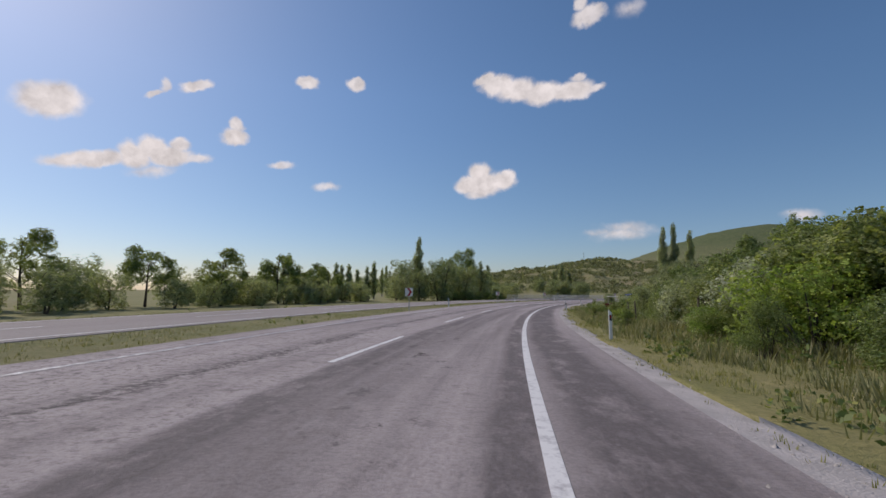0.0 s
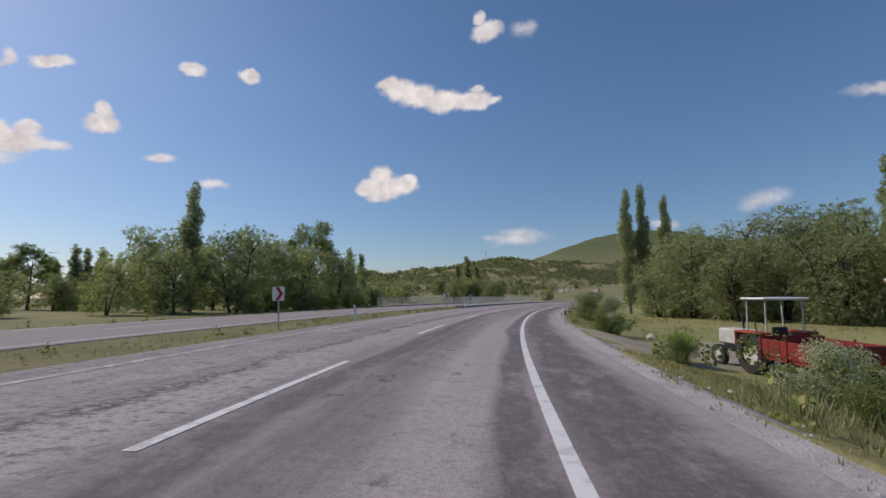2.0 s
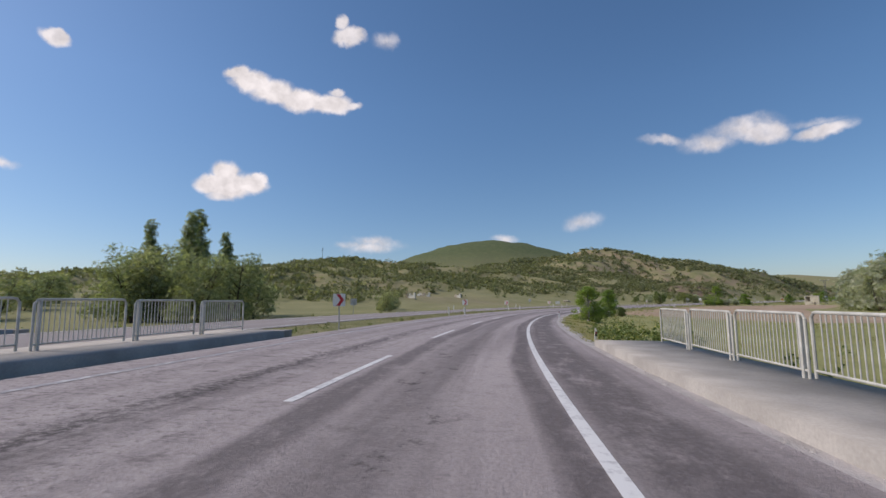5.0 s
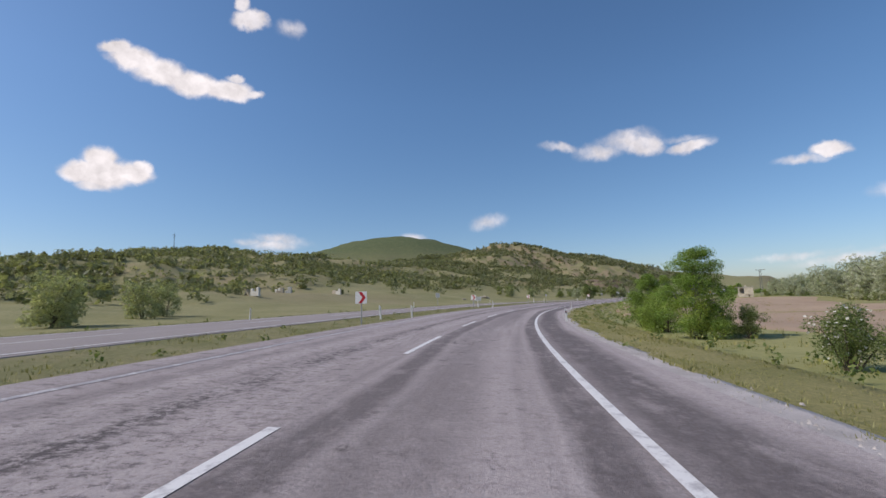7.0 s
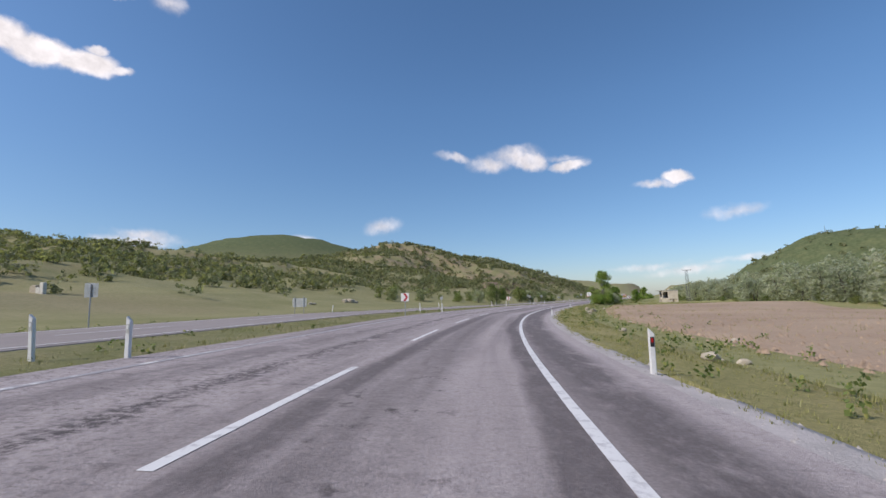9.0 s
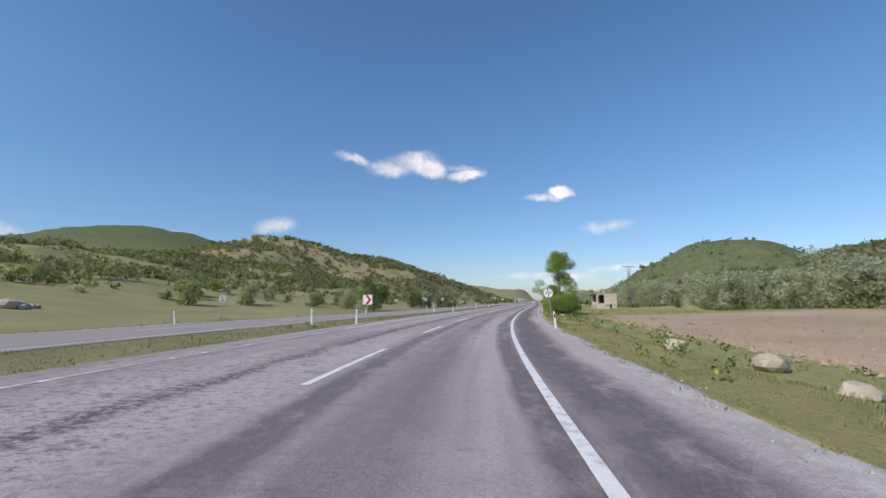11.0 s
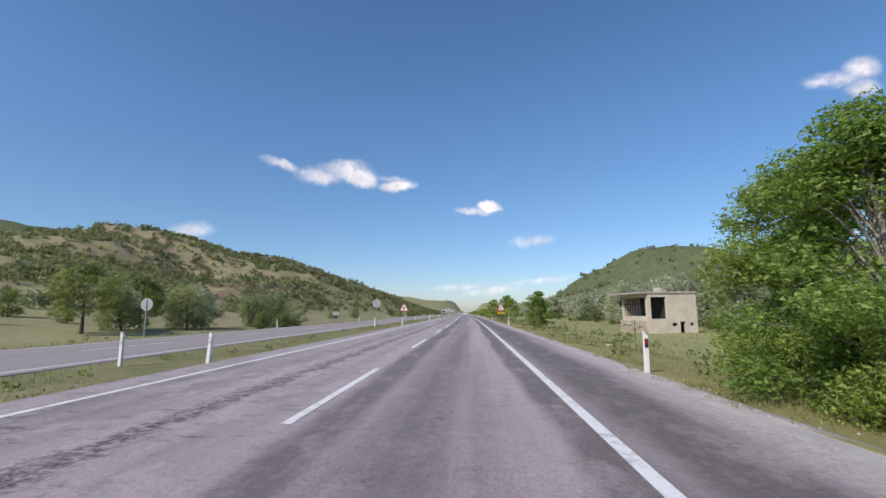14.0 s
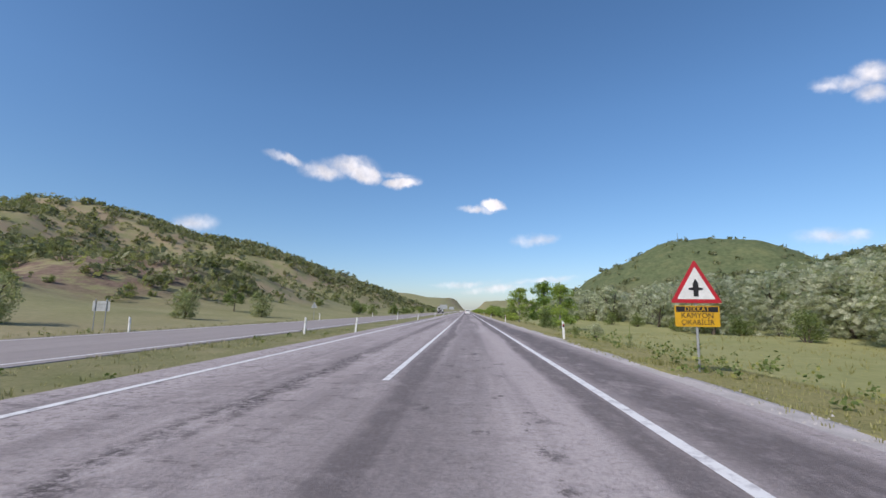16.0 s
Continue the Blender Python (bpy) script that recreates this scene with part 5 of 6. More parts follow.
def words(text, size, x, y, z, material, parent, name="lettering"):
    """Letters facing -y, centred on x, z."""
    cu = bpy.data.curves.new("letters", "FONT")
    cu.body, cu.size, cu.align_x, cu.align_y, cu.extrude = text, size, "CENTER", "CENTER", 0.0015
    ob = bpy.data.objects.new("letters", cu)
    scene.collection.objects.link(ob)
    me = bpy.data.meshes.new_from_object(ob.evaluated_get(bpy.context.evaluated_depsgraph_get()))
    bpy.data.objects.remove(ob)
    me.materials.clear()
    me.materials.append(material)
    me.transform(pose(x, y, z, 90, 0, 0))
    o = new(name, me)
    o.parent = parent
    return o


def stand(name, s, u, label, category, group="", h=0.0, turn=0.0, lean=0.0, on_ground=False):
    """A thing's empty at a station: its y runs along the road, its x to the right."""
    p = spots(s, u, h)
    z = float(ground_z(np.array([p[0]]), np.array([p[1]]))[0]) if on_ground else p[2]
    ob = tagged(new(name), label, category, group)
    ob.matrix_basis = place(s, u, z, turn, lean)
    return ob


def place(s, u, z, turn=0.0, lean=0.0):
    p = spots(s, u)
    return pose(p[0], p[1], z, 0, 0, math.degrees(heading(s)) - 90 + turn) @ pose(0, 0, 0, 0, lean, 0)


M_WHITE = plain("white_paint", (0.84, 0.83, 0.80), (0.74, 0.72, 0.68), 4, 0.5, 0, 30, 0.05)
M_OFFWHITE = plain("weathered_white", (0.66, 0.64, 0.58), (0.48, 0.46, 0.41), 3, 0.6, 0, 25, 0.1)
M_BLACK = plain("black_paint", (0.02, 0.02, 0.022), (0.035, 0.034, 0.035), 5, 0.5, 0, 30, 0.05)
M_RED = plain("red_sheeting", (0.55, 0.03, 0.04), (0.42, 0.03, 0.04), 4, 0.4, 0, 40, 0.02)
M_YELLOW = plain("yellow_sheeting", (0.75, 0.42, 0.02), (0.62, 0.34, 0.03), 4, 0.5, 0, 40, 0.02)
M_BLUE = plain("blue_sheeting", (0.03, 0.10, 0.42), (0.03, 0.08, 0.32), 4, 0.5, 0, 40, 0.02)
M_ZINC = plain("galvanised_steel", (0.50, 0.50, 0.49), (0.38, 0.38, 0.375), 6, 0.5, 0.6, 40, 0.05)
M_SIGNBACK = plain("sign_back", (0.50, 0.51, 0.50), (0.40, 0.41, 0.40), 3, 0.55, 0.3, 30, 0.03)
M_REFLECT = plain("red_reflector", (0.5, 0.02, 0.02), (0.35, 0.02, 0.02), 10, 0.25, 0, 60, 0)
M_STONE = plain("pale_stone", (0.52, 0.45, 0.34), (0.38, 0.33, 0.26), 2.5, 0.9, 0, 14, 0.5, 0.02)
M_PLASTER = plain("stained_plaster", (0.68, 0.60, 0.48), (0.54, 0.46, 0.36), 0.9, 0.9, 0, 12, 0.3, 0.01)
M_CREAM = plain("cream_render", (0.68, 0.66, 0.40), (0.56, 0.54, 0.34), 1.2, 0.85, 0, 16, 0.15, 0.01)
M_TILE = plain("clay_tile", (0.42, 0.13, 0.05), (0.30, 0.10, 0.045), 3, 0.8, 0, 14, 0.3, 0.01)
M_TINGREEN = plain("green_tin", (0.03, 0.13, 0.065), (0.02, 0.09, 0.05), 3, 0.4, 0.3, 30, 0.05)
M_RUST = plain("faded_red_paint", (0.30, 0.035, 0.03), (0.20, 0.04, 0.03), 2.5, 0.6, 0, 20, 0.15, 0.005)
M_ORANGE = plain("orange_red_paint", (0.45, 0.08, 0.03), (0.32, 0.06, 0.03), 3, 0.5, 0, 20, 0.1)
M_RUBBER = plain("tyre_rubber", (0.03, 0.03, 0.032), (0.06, 0.055, 0.05), 6, 0.9, 0, 30, 0.2)
M_DARK = plain("dark_interior", (0.03, 0.028, 0.025), (0.05, 0.045, 0.04), 2, 0.9, 0, 20, 0.1)
M_WOOD = plain("grey_wood", (0.20, 0.17, 0.13), (0.12, 0.10, 0.08), 4, 0.9, 0, 30, 0.3)
M_GLASS = plain("dark_glass", (0.02, 0.025, 0.03), (0.03, 0.035, 0.04), 1, 0.08, 0, 5, 0, spec=0.5)
M_GRILL = plain("grey_mesh", (0.24, 0.24, 0.24), (0.16, 0.16, 0.16), 3, 0.6, 0.4, 30, 0.1)


# ---- delineator posts ----
def post_thing(s, u, red, lean=0.0):
    ob = stand("delineator_post", s, u, "white delineator post with a dark band and %s reflector" % ("a red" if red else "a small pale"), "post",
               "delineator posts " + ("beside the outer lane" if red else "on the median"), h=-0.07, lean=lean)
    part("post_body", bm_prism([(-0.05, -0.2), (0.05, -0.2), (0.05, 0.82), (-0.05, 0.92)], -0.04, 0.04, 0.012), M_WHITE, ob)
    part("dark_band", bm_box((-0.036, 0.036, -0.0435, 0.044, 0.58, 0.76)), M_BLACK if red else M_OFFWHITE, ob, "black band" if red else "weathered band")
    part("reflector", bm_box((-0.02, 0.02, -0.048, -0.043, 0.66, 0.74)), M_REFLECT if red else M_WHITE, ob, "red reflector" if red else "pale reflector")
    return ob


a_post = post_thing(12.0, 2.7, True)
for k, (s, u) in enumerate(((39.5, 2.3), (70.4, 1.95), (98.5, 2.2), (171.3, 1.8), (203.5, 1.85), (234.8, 2.0), (266.9, 1.95), (299.5, 2.1), (332.2, 2.35), (365.9, 2.25), (400.0, 2.3), (433.7, 2.6), (467, 2.6), (500, 2.6), (533, 2.6))):
    copy_thing(a_post, place(s, u, float(spots(s, u)[2]) - 0.10, 0, (k * 37 % 7) - 3))
copy_thing(a_post, place(143.3, 2.65, float(spots(143.3, 2.65)[2]) - 0.52, 0, 4))
m_post = post_thing(38.6, -8.5, False, 2)
for k, (s, u) in enumerate(((70.1, -8.3), (96.8, -8.3), (171.4, -9.7), (172.3, -8.2), (204.5, -8.4), (234.3, -8.1), (267.8, -8.2), (300.5, -8.3), (334.0, -8.8), (367.8, -8.2), (401.8, -8.2), (436.8, -8.3), (470, -8.4), (503, -8.4),
                            (202.5, -9.9), (234.2, -10.1), (267.3, -10.2), (300, -10.6), (332.7, -11.0), (368.0, -10.75), (401.3, -10.85), (435.4, -10.7), (469, -10.9), (536, -8.4), (570, -8.4),
                            (270.5, -21.3), (303, -21.4), (336, -21.4), (368.6, -21.2), (402.3, -21.2), (435.5, -20.5), (469, -20.9), (502, -20.9), (535, -20.9), (205, -21.4), (238, -21.4))):
    copy_thing(m_post, place(s, u, float(spots(s, u)[2]) - (0.10 if u > -12 else 0.2), 0, (k * 53 % 13) - 5))


# ---- chevron boards ----
def chevron(s, u, h=0.0, turn=0.0):
    ob = stand("chevron_sign", s, u, "square white chevron board with a red arrow on a steel pole", "road sign", "chevron signs on the bend", h=-0.08, turn=turn)
    part("pole", bm_tubes(([(0, 0.03, -0.3), (0, 0.03, 1.55)], 0.03)), M_ZINC, ob)
    part("board", bm_prism(rounded([(-0.29, 1.09), (0.29, 1.09), (0.29, 1.67), (-0.29, 1.67)], 0.03), -0.012, 0.0), M_WHITE, ob)
    part("arrow", bm_prism([(-0.14, 1.11), (0.03, 1.11), (0.23, 1.38), (0.03, 1.65), (-0.14, 1.65), (0.07, 1.38)], -0.016, -0.0125), M_RED, ob, "red chevron pointing right")
    part("bracket", bm_box((-0.2, 0.2, 0.0, 0.02, 1.18, 1.22), (-0.2, 0.2, 0.0, 0.02, 1.54, 1.58)), M_ZINC, ob)
    return ob


a_chev = chevron(65.7, -9.9, turn=-6)
for s, u, turn in ((27.2, -8.4, -6), (93.7, -9.5, -4), (143.8, -8.6, 6), (173.0, -8.3, 4), (195.0, -8.2, 0), (225.7, -8.4, 0), (256.9, -8.2, 0), (303.2, -8.6, 0)):
    copy_thing(a_chev, place(s, u, float(spots(s, u)[2]) - 0.08, turn))


# ---- warning signs ----
def junction_sign(s, u, with_plate):
    ob = stand("warning_sign", s, u, "red-bordered triangular junction warning sign " + ("above a yellow lorry plate" if with_plate else "on a steel pole in the median"), "road sign", h=-0.2)
    low = 1.66 if with_plate else 1.64
    side = 1.17
    tri = [(-side / 2, low), (side / 2, low), (0, low + side * 0.866)]
    part("pole", bm_tubes(([(0, 0.035, -0.4), (0, 0.035, low + 0.6)], 0.03)), M_ZINC, ob)
    part("border", bm_prism(rounded(tri, 0.07), -0.012, 0.0), M_RED, ob, "red sheeting triangle")
    c = Vector((0, low + side * 0.2887))
    part("face", bm_prism(rounded([tuple(c + (Vector(p) - c) * 0.74) for p in tri], 0.03), -0.0155, -0.0125), M_WHITE, ob, "white triangular face")
    z = low + 0.13
    part("symbol", bm_prism([(x * 1.25, z + 0.02 + y * 1.25) for x, y in ((-0.045, 0), (0.045, 0), (0.045, 0.11), (0.13, 0.125), (0.13, 0.155), (0.05, 0.17), (0.05, 0.24), (0, 0.33), (-0.05, 0.24), (-0.05, 0.17), (-0.13, 0.155), (-0.13, 0.125), (-0.045, 0.11))], -0.019, -0.016), M_BLACK, ob, "black crossing arrow")
    part("bracket", bm_box((-0.18, 0.18, 0.0, 0.02, low + 0.1, low + 0.14)), M_ZINC, ob)
    if with_plate:
        plate = part("plate", bm_prism(rounded([(-0.50, 1.12), (0.50, 1.12), (0.50, 1.60), (-0.50, 1.60)], 0.03), -0.012, 0.0), M_YELLOW, ob, "yellow lorry warning plate")
        part("band", bm_box((-0.47, 0.47, -0.0145, -0.0125, 1.455, 1.58)), M_BLACK, plate, "black heading band")
        words("DİKKAT", 0.15, 0, -0.017, 1.517, M_YELLOW, plate)
        words("KAMYON", 0.17, 0, -0.0145, 1.37, M_BLACK, plate)
        words("ÇIKABİLİR", 0.155, 0, -0.0145, 1.215, M_BLACK, plate)
    return ob


junction_sign(408.7, -8.95, False)
junction_sign(422.2, 3.25, True)

# the end of the ninety limit, on a leaning pole
limit = stand("limit_sign", 321.4, 3.1, "white round sign ending the ninety limit on a leaning pole", "road sign", h=-0.15, lean=-6, turn=-4)
part("pole", bm_tubes(([(0, 0.03, -0.4), (0, 0.03, 2.35)], 0.036)), M_ZINC, limit)
part("disc", bm_prism(disc(0.45, 48, 0, 2.16), -0.012, 0.0), M_BLACK, limit, "black-rimmed disc")
part("face", bm_prism(disc(0.434, 48, 0, 2.16), -0.0155, -0.0125), M_WHITE, limit, "white face of the sign")
part("bar", bm_prism([(-0.036, 1.73), (0.036, 1.73), (0.036, 2.59), (-0.036, 2.59)], -0.019, -0.016), M_BLACK, limit, "black upright bar")
words("9", 0.43, -0.215, -0.0175, 2.16, M_BLACK, limit, "digit")
words("0", 0.43, 0.215, -0.0175, 2.16, M_BLACK, limit, "digit")


# ---- signs of the other direction, seen from behind ----
def back_sign(s, u, shape, size, z, h=-0.2, poles=1, turn=0):
    kind = {"round": "round", "square": "square", "wide": "broad rectangular", "triangle": "triangular"}[shape]
    ob = stand("road_sign", s, u, kind + " sign seen from its grey back on a pole", "road sign", h=h, turn=turn, on_ground=u < -21)
    for k in range(poles):
        x = 0 if poles == 1 else (-0.32 + 0.64 * k) * size
        part("pole", bm_tubes(([(x, -0.03, -0.3), (x, -0.03, z + size * 0.4)], 0.03)), M_ZINC, ob)
    out = {"round": disc(size / 2, 32, 0, z), "square": rounded([(-size / 2, z - size / 2), (size / 2, z - size / 2), (size / 2, z + size / 2), (-size / 2, z + size / 2)], 0.05),
           "wide": rounded([(-size / 2, z - size * 0.28), (size / 2, z - size * 0.28), (size / 2, z + size * 0.28), (-size / 2, z + size * 0.28)], 0.05),
           "triangle": rounded([(-size / 2, z - size * 0.35), (size / 2, z - size * 0.35), (0, z + size * 0.5)], 0.06)}[shape]
    part("plate", bm_prism(out, 0.0, 0.012), M_SIGNBACK, ob)
    part("rib", bm_box((-size * 0.3, size * 0.3, -0.02, 0.0, z - 0.12, z - 0.08), (-size * 0.3, size * 0.3, -0.02, 0.0, z + 0.1, z + 0.14)), M_ZINC, ob)
    return ob


back_sign(398.7, -10.15, "round", 0.75, 2.35)
back_sign(171.9, -21.4, "square", 0.75, 1.6, turn=8)
back_sign(245.1, -20.6, "square", 0.7, 1.9, turn=6)
back_sign(265.1, -21.6, "wide", 1.5, 1.25, poles=2)
back_sign(382.7, -21.0, "round", 0.75, 2.1)
back_sign(374.5, -23.5, "triangle", 0.9, 2.6)
back_sign(375.5, -23.2, "square", 0.7, 2.2)
back_sign(366, -27, "wide", 1.0, 2.0, poles=2)
back_sign(312.0, -25.0, "round", 0.7, 2.0)
back_sign(470, -22.0, "triangle", 0.9, 2.0)
back_sign(440, -26.0, "wide", 1.2, 1.6, poles=2)
for s in (560, 640):
    back_sign(s, -9.6, "wide", 2.4, 2.6, poles=2)


# ---- bridge ----
part_deck = sheet("bridge_kerb", np.arange(105, 139.6, 1.15), [2.05, 2.06, 2.7, 4.35, 4.36], lambda S, U: np.where((U > 2.055) & (U < 4.355), 0.17, -0.5), M_CONCRETE, "pale concrete kerb walk along the bridge", "kerb")
sheet("bridge_kerb", np.arange(101, 139.6, 1.15), [-10.7, -10.69, -9.4, -8.55, -8.54], lambda S, U: np.where((U < -8.545) & (U > -10.695), 0.17, -0.5), M_CONCRETE, "pale concrete kerb walk along the bridge", "kerb")
sheet("bridge_kerb", np.arange(101, 139.6, 1.15), [-21.7, -21.69, -20.6, -19.95, -19.94], lambda S, U: np.where((U < -19.945) & (U > -21.695), 0.1, -0.6), M_CONCRETE, "pale concrete kerb walk along the bridge", "kerb")
sheet("bridge_deck", np.arange(103, 139.6, 1.15), [-21.6, -15, -8.5, -2, 4.3], lambda S, U: -0.75 + 0 * S, M_CONCRETE, "underside of the concrete bridge deck", "bridge")


def end_block(s, u0, u1, top):
    """Concrete end of a kerb walk, running into the bank."""
    ob = stand("bridge_abutment", s, (u0 + u1) / 2, "pale concrete end block of the bridge walk", "abutment", "end blocks of the bridge", h=0.0)
    w = (u1 - u0) / 2
    part("block", bm_box((-w, w, -0.45, 0.12, -1.6, top - 0.004), bevel=0.02), M_CONCRETE, ob)


for s in (105.1, 139.4):
    end_block(s, 2.06, 4.35, 0.16)
    end_block(s - 4 * (s < 120), -10.69, -8.55, 0.16)
    end_block(s - 4 * (s < 120), -21.69, -19.95, 0.09)


def rail_panel(s, u, h):
    ob = stand("bridge_railing", s, u, "white tubular steel bridge railing panel with upright bars", "railing", "railing panels of the bridge", h=h)
    L = 2.26
    part("frame", bm_tubes(([(0, 0.04, 0.0), (0, 0.04, 0.92), (0, 0.10, 0.99), (0, 0.16, 1.0), (0, L - 0.16, 1.0), (0, L - 0.10, 0.99), (0, L - 0.04, 0.92), (0, L - 0.04, 0.0)], 0.026)), M_OFFWHITE, ob)
    part("lower_rail", bm_tubes(([(0, 0.05, 0.12), (0, L - 0.05, 0.12)], 0.02)), M_OFFWHITE, ob)
    bar = bm_tubes(([(0, 0, 0.12), (0, 0, 0.99)], 0.011), sides=6)
    first = part("bar", bar, M_OFFWHITE, ob)
    first.location = (0, 0.25, 0)
    for k in range(1, 17):
        o = new("bar", first.data)
        o.parent, o.location = ob, (0, 0.25 + k * 0.11, 0)
    post = part("post", bm_box((-0.035, 0.035, 0.12, 0.18, -0.02, 1.0), bevel=0.006), M_OFFWHITE, ob)
    return ob


a_panel = rail_panel(105.6, 3.9, 0.17)
for i in range(-2, 14):
    s = 105.6 + i * 2.37
    for u, h in ((3.9, 0.17), (-9.9, 0.17), (-21.0, 0.1)):
        if i <= 0 and u > 0:
            continue
        p = spots(s, u, h)
        q = spots(s + 2.37, u, h)
        yaw = math.degrees(math.atan2(q[1] - p[1], q[0] - p[0])) - 90
        copy_thing(a_panel, pose(p[0], p[1], p[2], 0, 0, yaw))


def hatch_marker(s, u, tall):
    ob = stand("hazard_marker", s, u, "black and white diagonally striped hazard marker at the bridge", "road sign", "bridge hazard markers", h=-0.1)
    part("pole", bm_tubes(([(0, 0.03, -0.3), (0, 0.03, 1.2)], 0.03)), M_ZINC, ob)
    part("board", bm_box((-0.15, 0.15, -0.01, 0.0, 0.75, 1.65)), M_WHITE, ob)
    for k in range(3):
        z = 0.84 + k * 0.29
        part("stripe", bm_prism([(-0.15, z + 0.1), (0.15, z - 0.05), (0.15, z + 0.09), (-0.15, z + 0.24)], -0.0135, -0.0105), M_BLACK, ob, "black stripe")
    return ob


hatch_marker(101.2, -8.9, 1)
hatch_marker(105.4, 3.8, 1)
blue = stand("name_sign", 108.5, 5.0, "small tilted blue sign with white lettering beside the bridge", "road sign", h=0.0, turn=-10, lean=-4)
part("pole", bm_tubes(([(0, 0.03, -1.6), (0, 0.03, 1.75)], 0.03)), M_ZINC, blue)
part("plate", bm_prism(rounded([(-0.75, 1.45), (0.75, 1.45), (0.75, 1.83), (-0.75, 1.83)], 0.03), -0.012, 0), M_BLUE, blue)
part("lettering", bm_box((-0.6, 0.55, -0.0145, -0.0125, 1.60, 1.68)), M_WHITE, blue, "white illegible lettering bar")


# ---- small mosque ----
def mosque():
    ob = stand("small_mosque", 70.4, 18.8, "small cream village mosque with a red tiled hip roof", "mosque", on_ground=True, turn=-16)
    ob.matrix_basis = ob.matrix_basis @ Matrix.Diagonal((0.82, 0.88, 1.0, 1))
    W, D, H = 4.0, 4.6, 2.55
    bm = bmesh.new()
    bm.free()
    x0, x1 = -W / 2, W / 2
    part("front_wall", bm_box((x0, -0.95, 0, 0.25, -0.6, H), (-0.25, 0.85, 0, 0.25, -0.6, H), (1.55, x1, 0, 0.25, -0.6, H), (-0.95, -0.25, 0, 0.25, -0.6, 1.05), (-0.95, -0.25, 0, 0.25, 1.95, H), (0.85, 1.55, 0, 0.25, -0.6, 1.05), (0.85, 1.55, 0, 0.25, 1.95, H)), M_CREAM, ob)
    part("side_wall", bm_box((x0, x0 + 0.25, 0.25, D, -0.6, H)), M_CREAM, ob)
    part("side_wall", bm_box((x1 - 0.25, x1, 0.25, D, -0.6, H)), M_CREAM, ob)
    part("back_wall", bm_box((x0 + 0.25, x1 - 0.25, D - 0.25, D, -0.6, H)), M_CREAM, ob)
    part("plinth", bm_box((x0 - 0.08, x1 + 0.08, -0.08, D + 0.08, -0.6, 0.25), bevel=0.02), M_CONCRETE, ob)
    for cx in (-0.6, 1.2):
        w = part("window", bm_box((cx - 0.35, cx + 0.35, 0.1, 0.13, 1.05, 1.95)), M_GLASS, ob, "dark window")
        part("window_frame", bm_box((cx - 0.43, cx - 0.35, -0.04, 0.08, 0.97, 2.03), (cx + 0.35, cx + 0.43, -0.04, 0.08, 0.97, 2.03), (cx - 0.35, cx + 0.35, -0.04, 0.08, 1.95, 2.03), (cx - 0.35, cx + 0.35, -0.04, 0.08, 0.97, 1.05)), M_WHITE, w, "white window surround")
    e = 0.5
    bm = bmesh.new()
    v = [bm.verts.new(p) for p in ((x0 - e, -e, H), (x1 + e, -e, H), (x1 + e, D + e, H), (x0 - e, D + e, H), (x0 - e, -e, H + 0.12), (x1 + e, -e, H + 0.12), (x1 + e, D + e, H + 0.12), (x0 - e, D + e, H + 0.12), (-0.3, D / 2, H + 1.35), (0.3, D / 2, H + 1.35))]
    for f in ((0, 3, 2, 1), (0, 1, 5, 4), (1, 2, 6, 5), (2, 3, 7, 6), (3, 0, 4, 7), (4, 5, 9, 8), (5, 6, 9), (6, 7, 8, 9), (7, 4, 8)):
        bm.faces.new([v[i] for i in f])
    roof = part("roof", bm, M_TILE, ob, "red clay tiled hip roof")
    ridge = [((-0.3, D / 2, H + 1.37), (0.3, D / 2, H + 1.37)), ((x0 - e, -e, H + 0.14), (-0.3, D / 2, H + 1.37)), ((x1 + e, -e, H + 0.14), (0.3, D / 2, H + 1.37)), ((x1 + e, D + e, H + 0.14), (0.3, D / 2, H + 1.37)), ((x0 - e, D + e, H + 0.14), (-0.3, D / 2, H + 1.37))]
    for a, b in ridge:
        part("ridge_tile", bm_tubes(([a, b], 0.09), sides=6), M_OFFWHITE, roof, "pale mortared ridge")
    for k in range(5):
        z = H + 0.28 + k * 0.21
        f = 1 - (z - H - 0.12) / 1.23
        part("tile_course", bm_box((-0.3 + (x0 - e + 0.3) * f, 0.3 + (x1 + e - 0.3) * f, D / 2 - (D / 2 + e) * f - 0.02, D / 2 - (D / 2 + e) * f + 0.03, z - 0.03, z + 0.02)), M_TILE, roof)
    mx, my = -1.25, 0.25
    minaret = part("minaret", bm_tubes(([(mx, my, H + 0.2), (mx, my, H + 0.9), (mx, my, H + 1.35)], [0.34, 0.33, 0.29]), sides=16), M_TINGREEN, ob, "green tin minaret")
    part("balcony", bm_tubes(([(mx, my, H + 1.32), (mx, my, H + 1.40), (mx, my, H + 1.55)], [0.30, 0.38, 0.38]), sides=16), M_TINGREEN, minaret)
    part("spire", bm_tubes(([(mx, my, H + 1.55), (mx, my, H + 1.75), (mx, my, H + 2.75)], [0.27, 0.26, 0.03]), sides=16), M_TINGREEN, minaret)
    part("finial", bm_tubes(([(mx, my, H + 2.7), (mx, my, H + 2.84), (mx, my, H + 2.88), (mx, my, H + 3.15)], [0.03, 0.08, 0.03, 0.015]), sides=10), M_ZINC, minaret, "metal finial")


mosque()


